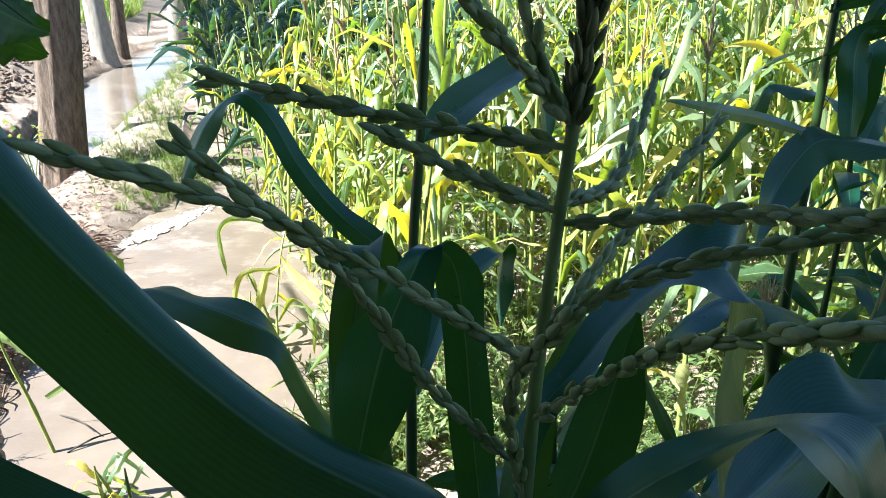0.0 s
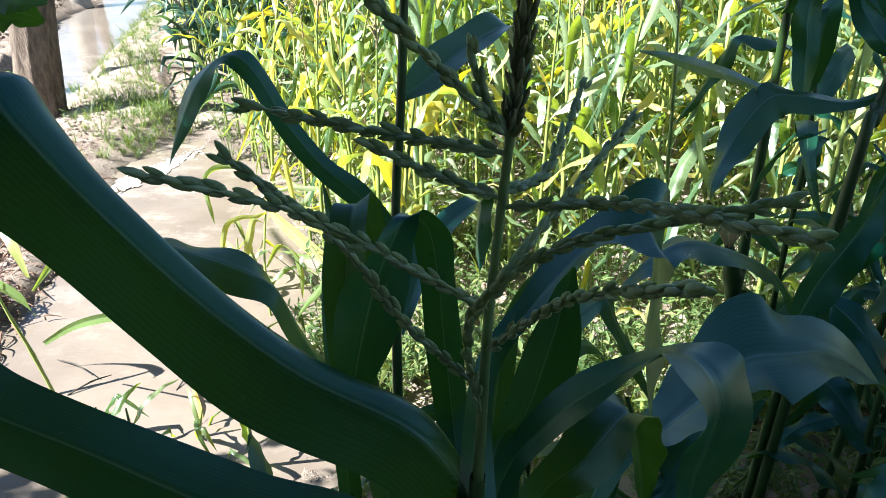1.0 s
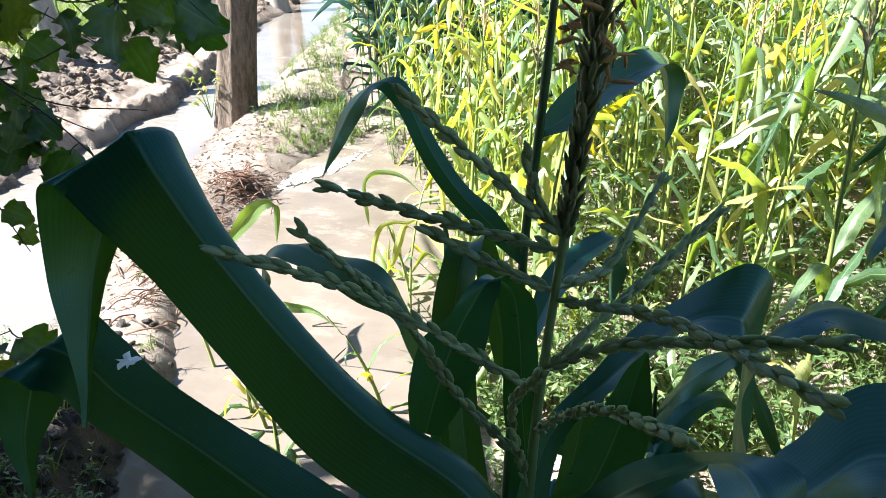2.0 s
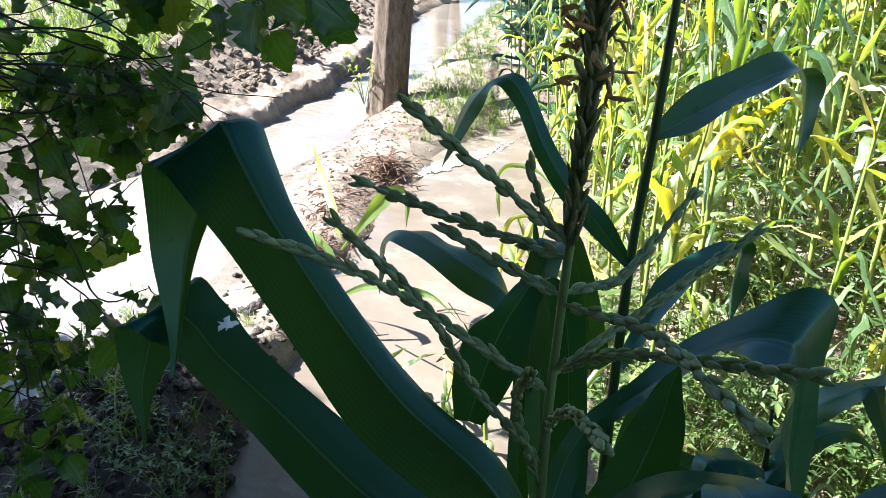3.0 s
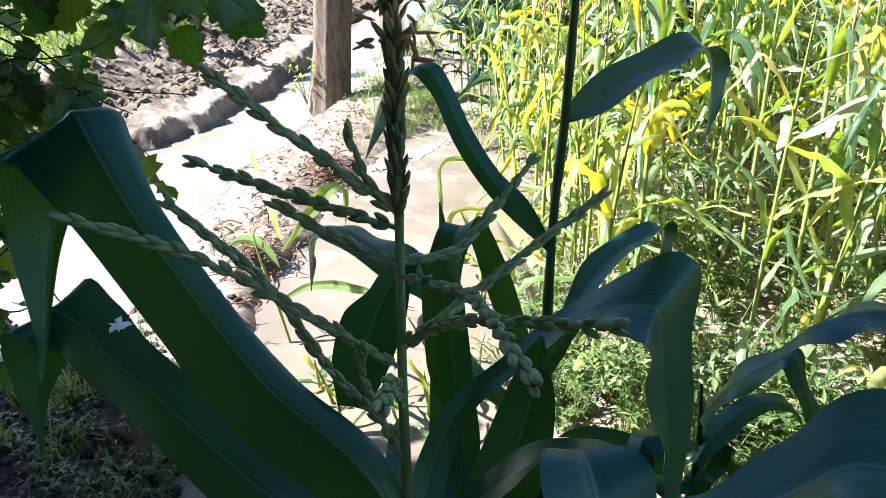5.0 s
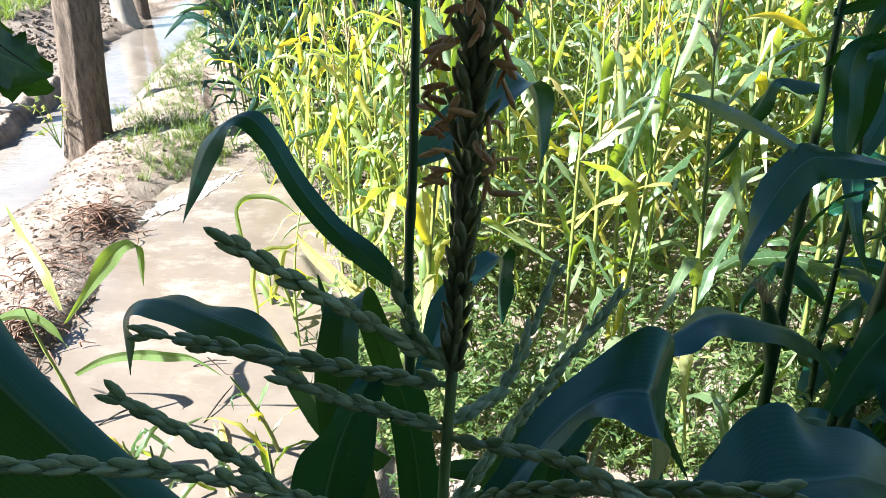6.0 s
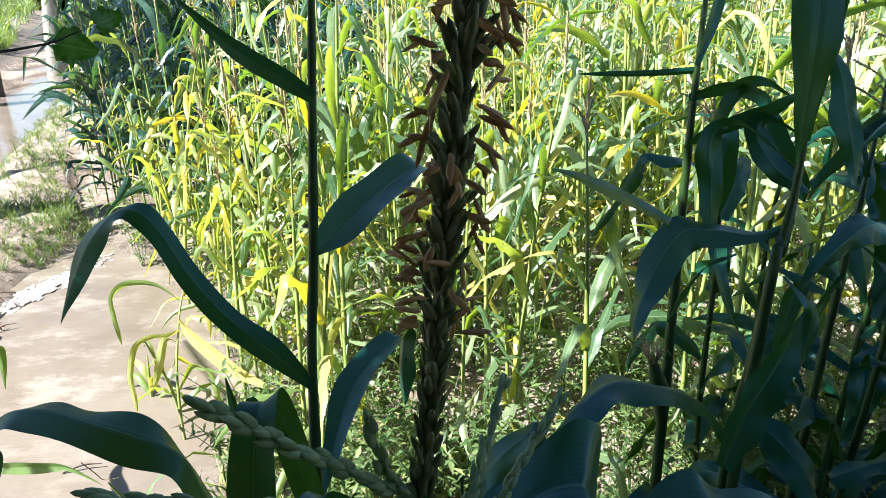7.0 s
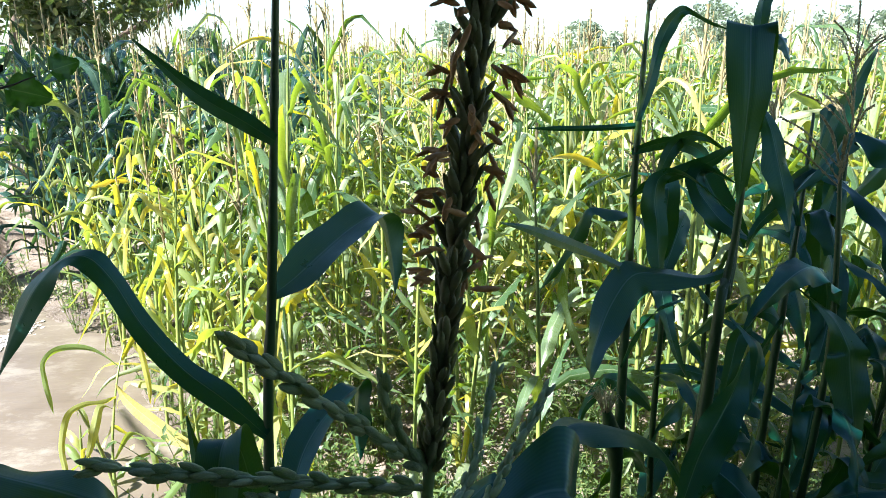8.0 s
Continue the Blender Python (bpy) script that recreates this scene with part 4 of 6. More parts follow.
broad_leaf(tall_plant, [
    (0.202, 0.728, 0.968, 0.018, 0.013, -0.001), (0.173, 0.752, 1.125, 0.016, 0.011, -0.001),
    (0.154, 0.791, 1.246, 0.013, 0.009, -0.001), (0.141, 0.810, 1.311, 0.007, 0.005, -0.001),
    (0.129, 0.826, 1.370, 0.001, 0.000, -0.000),
], seed=17)
broad_leaf(tall_plant, [
    (0.149, 0.734, 0.931, 0.011, 0.008, -0.001), (0.135, 0.775, 1.073, 0.012, 0.009, -0.001),
    (0.126, 0.818, 1.191, 0.012, 0.009, 0.001), (0.121, 0.866, 1.268, 0.010, 0.005, -0.004),
    (0.134, 0.894, 1.296, 0.005, -0.001, -0.007), (0.154, 0.891, 1.269, 0.003, -0.002, -0.007),
], seed=18)
broad_leaf(side_plant, [
    (0.884, 1.260, 0.920, -0.001, 0.000, -0.018), (0.818, 1.240, 1.024, -0.006, -0.025, 0.000),
    (0.744, 1.200, 1.089, -0.013, -0.050, 0.014), (0.630, 1.150, 1.145, -0.005, -0.050, 0.005),
    (0.558, 1.100, 1.143, -0.003, -0.050, 0.012), (0.519, 1.080, 1.112, -0.002, -0.025, 0.009),
    (0.501, 1.070, 1.096, 0.001, 0.000, -0.001),
], seed=19)
broad_leaf(side_plant, [
    (0.916, 1.270, 1.348, -0.002, 0.000, -0.009), (0.871, 1.285, 1.333, -0.007, -0.015, -0.006),
    (0.808, 1.297, 1.339, -0.008, -0.030, -0.011), (0.756, 1.290, 1.340, 0.005, -0.030, -0.022),
    (0.708, 1.250, 1.308, 0.016, -0.030, -0.016), (0.669, 1.200, 1.268, 0.009, -0.030, 0.005),
    (0.642, 1.150, 1.246, 0.004, -0.015, 0.007), (0.639, 1.136, 1.222, 0.000, -0.000, -0.000),
], seed=20)
broad_leaf(side_plant, [
    (0.736, 1.300, 1.354, -0.003, 0.000, -0.006), (0.727, 1.450, 1.339, -0.003, 0.000, -0.010),
    (0.719, 1.650, 1.311, -0.004, 0.000, -0.014), (0.700, 1.850, 1.287, -0.003, 0.000, -0.009),
    (0.664, 1.970, 1.273, -0.001, 0.000, -0.002),
], seed=21, label="thin leaf tip")
broad_leaf(side_plant, [
    (0.906, 1.240, 1.498, -0.008, 0.000, -0.002), (0.885, 1.200, 1.593, -0.015, 0.000, -0.002),
    (0.867, 1.170, 1.670, -0.025, 0.000, 0.000), (0.844, 1.150, 1.725, -0.036, 0.000, 0.001),
    (0.828, 1.130, 1.739, -0.037, 0.000, 0.001), (0.824, 1.110, 1.665, -0.031, 0.000, 0.000),
    (0.825, 1.110, 1.597, -0.020, 0.000, 0.000), (0.826, 1.110, 1.534, -0.008, 0.000, 0.000),
    (0.826, 1.110, 1.501, -0.001, 0.000, 0.000),
], seed=22, cup=-0.04)
broad_leaf(ear_plant, [
    (0.861, 1.600, 1.509, -0.002, 0.000, -0.008), (0.926, 1.560, 1.533, 0.010, 0.000, -0.013),
    (0.964, 1.500, 1.519, -0.001, 0.000, -0.017), (0.949, 1.450, 1.483, -0.024, 0.000, -0.010),
    (0.974, 1.420, 1.426, -0.024, 0.000, -0.008), (1.009, 1.420, 1.378, -0.020, 0.000, -0.005),
    (1.028, 1.420, 1.344, -0.002, 0.000, 0.000),
], seed=23)
broad_leaf(ear_plant, [
    (0.873, 1.600, 1.305, -0.003, 0.000, -0.006), (0.906, 1.580, 1.411, -0.005, 0.000, -0.009),
    (0.924, 1.550, 1.441, -0.020, 0.000, -0.015), (0.916, 1.530, 1.395, -0.025, 0.000, -0.005),
    (0.918, 1.530, 1.329, -0.017, -0.000, 0.001), (0.915, 1.530, 1.280, -0.002, 0.000, 0.000),
], seed=24)
broad_leaf(ear_plant, [
    (0.872, 1.600, 1.562, -0.000, 0.000, -0.007), (0.787, 1.600, 1.558, 0.000, 0.000, -0.006),
    (0.698, 1.600, 1.558, 0.000, 0.000, -0.005), (0.638, 1.600, 1.559, 0.000, 0.000, -0.001),
], seed=25)
broad_leaf(young_plant, [
    (-1.260, 2.050, 0.505, 0.007, -0.000, -0.004), (-1.317, 2.100, 0.616, 0.022, 0.000, 0.010),
    (-1.443, 2.200, 0.689, 0.017, 0.000, 0.006), (-1.529, 2.260, 0.804, 0.002, 0.000, 0.000),
], seed=26, mat=EDGE_LEAF)
broad_leaf(young_plant, [
    (-1.259, 2.050, 0.453, 0.010, 0.000, 0.006), (-1.122, 2.030, 0.598, 0.012, 0.000, -0.008),
    (-0.987, 2.000, 0.739, 0.021, 0.000, -0.021), (-0.909, 1.980, 0.799, 0.005, 0.000, -0.019),
    (-0.860, 1.970, 0.805, 0.012, 0.000, -0.009), (-0.864, 1.970, 0.737, 0.010, 0.000, 0.000),
    (-0.874, 1.970, 0.664, 0.001, 0.000, 0.000),
], seed=27, mat=EDGE_LEAF)
broad_leaf(young_plant, [
    (-1.280, 2.050, 0.354, -0.001, 0.000, 0.009), (-1.338, 2.060, 0.419, -0.011, 0.000, -0.018),
    (-1.434, 2.080, 0.454, -0.008, 0.000, -0.024), (-1.560, 2.100, 0.421, -0.005, 0.000, -0.015),
    (-1.662, 2.100, 0.330, -0.001, 0.000, -0.003),
], seed=28, mat=EDGE_LEAF)
broad_leaf(young_plant, [
    (-1.283, 2.050, 0.234, 0.005, 0.000, -0.007), (-1.035, 1.900, 0.418, 0.001, -0.000, -0.014),
    (-0.797, 1.750, 0.561, 0.000, -0.000, -0.017), (-0.627, 1.650, 0.637, -0.004, -0.000, -0.017),
    (-0.537, 1.620, 0.655, -0.003, 0.000, -0.007), (-0.453, 1.600, 0.618, 0.001, 0.000, -0.001),
], seed=29, mat=EDGE_LEAF)
pool_plant = thing("maize_plant", "yellow-green maize plant hanging its leaves over the pool", "maize plant", (-0.667, 2.630, gz(-0.667, 2.630)))
g = Geo()
tube(g, [(-0.667, 2.630, -0.12), (-0.667, 2.630, 0.127), (-0.673, 2.690, 0.308), (-0.662, 2.778, 0.498), (-0.652, 2.868, 0.598)], [0.006, 0.0055, 0.0045, 0.0035, 0.002], 8, 18, knots=[(0.3, 0.3), (0.55, 0.3), (0.8, 0.3)], origin=pool_plant.matrix_basis.translation)
part("stalk", g.mesh("stalk", [FIELD_STALK]), pool_plant)
broad_leaf(pool_plant, [
    (-0.659, 2.740, 0.439, 0.001, 0.005, -0.004), (-0.703, 2.713, 0.432, 0.006, 0.003, -0.009),
    (-0.764, 2.691, 0.436, 0.004, 0.002, -0.010), (-0.809, 2.656, 0.412, 0.009, 0.004, -0.007),
    (-0.817, 2.594, 0.325, 0.009, 0.005, -0.003), (-0.793, 2.543, 0.260, 0.007, 0.006, -0.002),
    (-0.770, 2.501, 0.214, -0.001, 0.005, -0.003),
], seed=61, mat=EDGE_LEAF)
broad_leaf(pool_plant, [
    (-0.689, 2.878, 0.503, 0.001, 0.004, -0.006), (-0.786, 2.886, 0.578, 0.004, 0.001, -0.012),
    (-0.897, 2.867, 0.592, 0.004, 0.002, -0.012), (-0.942, 2.827, 0.558, 0.006, 0.004, -0.006),
    (-0.925, 2.779, 0.498, 0.007, 0.006, -0.003), (-0.898, 2.734, 0.448, 0.006, 0.006, -0.001),
    (-0.873, 2.694, 0.406, -0.001, 0.005, -0.003),
], seed=62, mat=EDGE_LEAF)
broad_leaf(pool_plant, [
    (-0.662, 2.703, 0.406, 0.001, 0.005, -0.004), (-0.700, 2.689, 0.427, 0.009, 0.002, -0.010),
    (-0.711, 2.643, 0.375, 0.015, 0.004, -0.006), (-0.718, 2.592, 0.313, 0.010, 0.004, -0.006),
    (-0.724, 2.554, 0.279, -0.001, 0.005, -0.003),
], seed=63, mat=EDGE_LEAF)
broad_leaf(pool_plant, [
    (-0.656, 2.750, 0.485, 0.003, 0.004, -0.006), (-0.608, 2.707, 0.435, 0.014, 0.010, 0.006),
    (-0.522, 2.662, 0.376, 0.021, 0.012, 0.010), (-0.415, 2.615, 0.312, 0.021, 0.012, 0.009),
    (-0.275, 2.574, 0.259, 0.003, 0.008, 0.002),
], seed=64, mat=FIELD_LEAF)
broad_leaf(pool_plant, [
    (-0.662, 2.843, 0.545, 0.003, 0.004, -0.006), (-0.603, 2.866, 0.637, 0.010, 0.003, -0.008),
    (-0.574, 2.819, 0.581, 0.011, 0.004, -0.006), (-0.540, 2.754, 0.483, 0.009, 0.005, -0.004),
    (-0.525, 2.703, 0.419, -0.000, 0.005, -0.003),
], seed=65, mat=EDGE_LEAF)
broad_leaf(pool_plant, [
    (-0.643, 2.601, 0.255, 0.001, 0.005, -0.005), (-0.584, 2.624, 0.346, 0.008, 0.003, -0.009),
    (-0.510, 2.595, 0.324, 0.011, 0.004, -0.008), (-0.476, 2.537, 0.243, 0.009, 0.005, -0.005),
    (-0.466, 2.488, 0.183, -0.000, 0.005, -0.003),
], seed=66, mat=EDGE_LEAF)
g = Geo()
tube(g, [(-0.753, 2.037, 0.352), (-0.718, 2.039, 0.307), (-0.706, 2.056, 0.269), (-0.661, 2.059, 0.273)], [0.0022, 0.0016, 0.0012, 0.0008], 5, 12, origin=young_plant.matrix_basis.translation)
part("dry_tip", g.mesh("dry_tip", [DRY_STICK]), young_plant, "withered brown leaf tip")
rng = random.Random(11)
BRANCHES = (
    [(0.325, 0.426, 1.558), (0.295, 0.405, 1.594), (0.266, 0.385, 1.629)],
    [(0.324, 0.426, 1.550), (0.268, 0.421, 1.561), (0.211, 0.416, 1.574)],
    [(0.322, 0.427, 1.528), (0.295, 0.421, 1.541), (0.262, 0.414, 1.559)],
    [(0.317, 0.426, 1.469), (0.280, 0.406, 1.504), (0.239, 0.383, 1.540), (0.194, 0.353, 1.568)],
    [(0.314, 0.424, 1.421), (0.278, 0.416, 1.465), (0.249, 0.413, 1.511), (0.205, 0.400, 1.558)],
    [(0.325, 0.426, 1.556), (0.314, 0.419, 1.575), (0.308, 0.418, 1.600)],
    [(0.322, 0.427, 1.524), (0.365, 0.406, 1.536), (0.394, 0.374, 1.546), (0.422, 0.339, 1.553)],
    [(0.319, 0.426, 1.485), (0.352, 0.415, 1.512), (0.391, 0.402, 1.530), (0.435, 0.391, 1.545)],
    [(0.323, 0.426, 1.531), (0.343, 0.453, 1.533), (0.364, 0.499, 1.565)],
    [(0.318, 0.426, 1.480), (0.351, 0.466, 1.507), (0.395, 0.519, 1.540)],
    [(0.316, 0.425, 1.446), (0.380, 0.318, 1.548)],
    [(0.313, 0.423, 1.408), (0.308, 0.405, 1.472), (0.324, 0.386, 1.511)],
)
for points in BRANCHES:
    g = Geo()
    if len(points) == 2:
        points = [points[0], tuple((np.array(points[0]) + points[1]) / 2 + (0, 0, 0.012)), points[1]]
    branch = part("tassel_branch", bpy.data.meshes.new("stem"), near_plant, "green tassel branch with paired husks")
    tassel_branch(g, points, rng, near_plant.matrix_basis.translation, 1.0, branch)
    branch.data = g.mesh("tassel_branch", [SPIKELET])
tassel_spike(near_plant, [(0.3245, 0.4262, 1.555), (0.3325, 0.4225, 1.64), (0.3405, 0.4162, 1.72), (0.351, 0.4055, 1.81)], rng)

# the ear with its silk
g = Geo()
tube(g, [(-0.01, 0, 0.70), (-0.03, -0.02, 0.80), (-0.055, -0.03, 0.88)], [0.012, 0.024, 0.010], 12, 14)
part("ear", g.mesh("ear", [STALK]), ear_plant, "green husk of a young ear")
g = Geo()
for k in range(70):
    a, o = rng.uniform(0, 6.28), rng.uniform(0.2, 1.0)
    b = np.array([-0.055 + 0.006 * math.cos(a), -0.03 + 0.006 * math.sin(a), 0.875])
    d = np.array([math.cos(a) * o * 0.04 - 0.01, math.sin(a) * o * 0.04, 0.045 + 0.03 * rng.random()])
    tube(g, [b, b + d * 0.6 + (0, 0, 0.012), b + d + (0, 0, -0.02 * o)], [0.0007, 0.0005], 3, 5)
part("silk", g.mesh("silk", [SILK]), ear_plant, "pale yellow silk")



# ---- more broad-leaved plants in the tree's shade
shade_rng = random.Random(41)


def branched_tassel(root, top, rng, length=0.2):
    """An open, dark tassel: a middle spike and thin side branches."""
    g = Geo()
    for k in range(8):
        a, o = rng.uniform(0, 6.28), 0.12 if k == 0 else rng.uniform(0.4, 1.0)
        ln = length * (1.0 if k == 0 else rng.uniform(0.45, 0.75))
        b = np.array(top) + (0, 0, -0.03 + 0.05 * rng.random() * (k > 0))
        d = np.array([math.cos(a) * o, math.sin(a) * o, 1.0 - 0.35 * o]) * ln
        tassel_branch(g, [b, b + d * 0.55 + (0, 0, 0.012), b + d], rng, (0, 0, 0), 0.75)
    part("tassel", g.mesh("tassel", [FIELD_TASSEL]), root, "open greyish-brown tassel")


for x, y, h, az, tas in ((1.22, 1.42, 1.5, 0.3, 1), (1.52, 1.12, 1.3, 2.0, 0), (1.12, 1.95, 1.4, 1.2, 1), (1.66, 1.74, 1.5, 4.0, 0), (2.02, 1.36, 1.45, 0.8, 0), (1.42, 2.22, 1.4, 2.8, 1), (1.98, 2.1, 1.5, 5.2, 1),
                       (0.72, 0.72, 0.95, 3.6, 0), (1.1, 0.95, 1.05, 5.5, 0), (0.40, 1.38, 0.78, 0.4, 0), (0.24, 0.92, 0.72, 2.2, 0), (0.62, 1.12, 0.85, 4.4, 0), (0.02, 0.75, 0.7, 1.0, 0),
                       (1.36, 1.66, 1.15, 2.4, 0), (1.05, 1.22, 1.0, 0.9, 0), (1.75, 1.45, 1.2, 3.3, 0), (1.34, 1.3, 1.62, 1.7, 0), (1.5, 1.85, 1.7, 0.2, 1)):
    bx, by = shade_rng.uniform(-0.07, 0.07), shade_rng.uniform(-0.05, 0.05)
    root = broad_plant("dark shaded maize plant with broad hanging leaves", None,
                       [(x - bx, y - by, -0.02), (x - 0.2 * bx, y, h * 0.4), (x, y + by, h * 0.75), (x + bx, y, h)], [0.010, 0.0085, 0.0065, 0.0035], (x - bx, y - by, gz(x - bx, y - by)))
    for k in range(10):
        az += math.pi + shade_rng.uniform(-0.8, 0.8)
        s = 0.2 + 0.76 * k / 10
        st = np.array(arc_leaf(shade_rng, h * s, az, shade_rng.uniform(0.30, 0.52), shade_rng.uniform(0.055, 0.085), shade_rng.uniform(0.5, 1.35), shade_rng.uniform(1.2, 3.0),
                               (shade_rng.uniform(0.3, 0.6), shade_rng.uniform(-1.5, -0.8)) if shade_rng.random() < 0.6 else None, n=10))
        st[:, :3] += np.array((x, y, 0.0))
        broad_leaf(root, st, shade_rng.uniform(0.15, 0.5), shade_rng.uniform(0.15, 0.4), seed=k)
    if tas:
        branched_tassel(root, (bx * 2, by, h - 0.02 - gz(x - bx, y - by)), shade_rng)
branched_tassel(ear_plant, (-0.016, 0.0, 1.79 - gz(0.89, 1.6)), shade_rng, 0.16)
# the plants that close the shaded stand
crest_plant = broad_plant("shaded maize plant with blue-green folded leaves", None,
    [(0.875, 1.252, -0.020), (0.895, 1.252, 1.213), (0.920, 1.275, 1.307), (0.937, 1.297, 1.391), (0.951, 1.322, 1.485), (0.964, 1.343, 1.565), (0.973, 1.362, 1.635)],
    [0.012, 0.009, 0.0075, 0.006, 0.0045, 0.003], (0.875, 1.252, gz(0.875, 1.252)))
rear_plant = broad_plant("dark maize plant with an open tassel in the shade", None,
    [(1.155, 1.498, -0.020), (1.175, 1.498, 1.090), (1.211, 1.541, 1.254), (1.243, 1.580, 1.407), (1.273, 1.626, 1.583)],
    [0.012, 0.009, 0.0075, 0.006, 0.0045, 0.003], (1.155, 1.498, gz(1.155, 1.498)))
broad_leaf(ear_plant, [
    (0.865, 1.587, 1.572, 0.005, -0.001, -0.001), (0.894, 1.610, 1.656, 0.014, 0.010, -0.005),
    (0.916, 1.629, 1.723, 0.012, -0.003, -0.006), (0.944, 1.643, 1.772, 0.019, 0.009, -0.005),
    (0.973, 1.648, 1.791, 0.008, -0.003, -0.009), (1.014, 1.641, 1.774, 0.010, 0.010, -0.006),
    (1.059, 1.634, 1.755, 0.001, -0.001, -0.002),
], seed=31, cup=0.2)
broad_leaf(ear_plant, [
    (0.838, 1.509, 1.436, 0.003, -0.001, -0.001), (0.881, 1.515, 1.462, 0.014, 0.009, -0.009),
    (0.908, 1.529, 1.510, 0.011, -0.003, -0.008), (0.938, 1.538, 1.542, 0.015, 0.007, -0.012),
    (0.981, 1.538, 1.545, 0.004, -0.003, -0.009), (1.037, 1.527, 1.517, 0.007, 0.011, -0.004),
], seed=32, cup=0.15)
broad_leaf(ear_plant, [
    (0.789, 1.394, 1.119, 0.003, 0.000, 0.002), (0.825, 1.414, 1.186, 0.016, 0.012, 0.004),
    (0.869, 1.424, 1.222, 0.013, 0.001, 0.011), (0.919, 1.430, 1.243, 0.010, 0.011, 0.000),
], seed=33, cup=0.3)
broad_leaf(side_plant, [
    (0.945, 1.289, 1.737, 0.013, -0.002, 0.000), (0.947, 1.282, 1.693, 0.020, 0.009, -0.003),
    (0.941, 1.271, 1.632, 0.012, -0.002, -0.003), (0.930, 1.263, 1.581, 0.009, 0.011, -0.002),
], seed=34, cup=0.2)
broad_leaf(side_plant, [
    (0.964, 1.309, 1.740, 0.007, -0.001, -0.002), (0.986, 1.309, 1.726, 0.016, 0.012, 0.003),
    (1.000, 1.305, 1.691, 0.001, 0.000, 0.001),
], seed=35, cup=0.2)
broad_leaf(side_plant, [
    (0.967, 1.344, 1.570, 0.005, -0.001, 0.000), (0.984, 1.375, 1.673, 0.016, 0.010, -0.001),
    (0.997, 1.402, 1.758, 0.012, -0.002, -0.002), (1.009, 1.420, 1.810, 0.018, 0.010, -0.002),
    (1.021, 1.437, 1.863, 0.002, -0.000, -0.001),
], seed=36, cup=0.25)
broad_leaf(crest_plant, [
    (1.022, 1.436, 1.548, 0.004, -0.001, -0.001), (1.043, 1.454, 1.607, 0.016, 0.009, -0.005),
    (1.065, 1.445, 1.573, 0.016, -0.000, 0.005), (1.080, 1.428, 1.506, 0.031, 0.011, 0.007),
    (1.093, 1.412, 1.444, 0.019, -0.000, 0.006), (1.102, 1.397, 1.382, 0.011, 0.011, -0.002),
], seed=37, cup=0.2)
broad_leaf(crest_plant, [
    (0.980, 1.417, 1.539, 0.004, -0.002, -0.004), (0.936, 1.419, 1.512, 0.015, 0.008, -0.011),
    (0.883, 1.424, 1.493, 0.012, -0.004, -0.009), (0.834, 1.428, 1.472, 0.013, 0.009, -0.008),
    (0.797, 1.430, 1.448, 0.001, -0.000, -0.001),
], seed=38, cup=0.1)
broad_leaf(crest_plant, [
    (0.965, 1.356, 1.427, 0.004, -0.001, -0.002), (0.882, 1.387, 1.493, 0.013, 0.008, -0.010),
    (0.838, 1.395, 1.492, 0.016, -0.003, -0.003), (0.826, 1.389, 1.454, 0.027, 0.009, -0.002),
    (0.830, 1.378, 1.405, 0.022, -0.003, -0.002), (0.832, 1.366, 1.354, 0.022, 0.008, -0.005),
    (0.835, 1.353, 1.299, 0.002, -0.000, 0.000),
], seed=39, cup=0.15)
broad_leaf(crest_plant, [
    (0.989, 1.387, 1.472, 0.004, -0.001, -0.002), (0.928, 1.406, 1.501, 0.014, 0.008, -0.012),
    (0.910, 1.404, 1.476, 0.020, -0.005, -0.010), (0.934, 1.394, 1.435, 0.035, 0.006, -0.009),
    (0.966, 1.384, 1.402, 0.025, -0.002, 0.004), (1.006, 1.376, 1.379, 0.009, 0.012, 0.000),
], seed=40, cup=0.15)
broad_leaf(crest_plant, [
    (0.796, 1.119, 1.000, 0.011, -0.004, -0.009), (0.832, 1.142, 1.081, 0.033, 0.003, -0.019),
    (0.868, 1.158, 1.136, 0.027, -0.007, -0.014), (0.894, 1.171, 1.179, 0.023, 0.006, -0.014),
    (0.922, 1.189, 1.237, 0.001, -0.000, -0.001),
], seed=41, cup=0.3)
broad_leaf(crest_plant, [
    (0.898, 1.220, 1.287, 0.004, -0.001, -0.002), (0.943, 1.206, 1.239, 0.018, 0.008, -0.008),
    (0.944, 1.199, 1.193, 0.014, -0.002, -0.002), (0.935, 1.188, 1.131, 0.009, 0.010, -0.007),
], seed=42, cup=0.2)
broad_leaf(rear_plant, [
    (1.249, 1.584, 1.425, 0.007, -0.001, -0.002), (1.284, 1.598, 1.477, 0.023, 0.007, -0.011),
    (1.325, 1.619, 1.553, 0.019, -0.005, -0.011), (1.366, 1.639, 1.630, 0.023, 0.008, -0.008),
    (1.402, 1.654, 1.685, 0.007, -0.002, -0.004), (1.424, 1.665, 1.720, 0.010, 0.011, -0.001),
], seed=43, cup=0.3)
broad_leaf(rear_plant, [
    (1.271, 1.595, 1.288, 0.006, -0.001, -0.002), (1.309, 1.602, 1.318, 0.025, 0.006, -0.013),
    (1.338, 1.618, 1.374, 0.020, -0.004, -0.005), (1.359, 1.631, 1.419, 0.025, 0.009, -0.003),
    (1.367, 1.626, 1.395, 0.016, -0.002, -0.001), (1.366, 1.614, 1.339, 0.018, 0.009, -0.004),
    (1.366, 1.605, 1.296, 0.001, -0.000, 0.000),
], seed=44, cup=0.15)
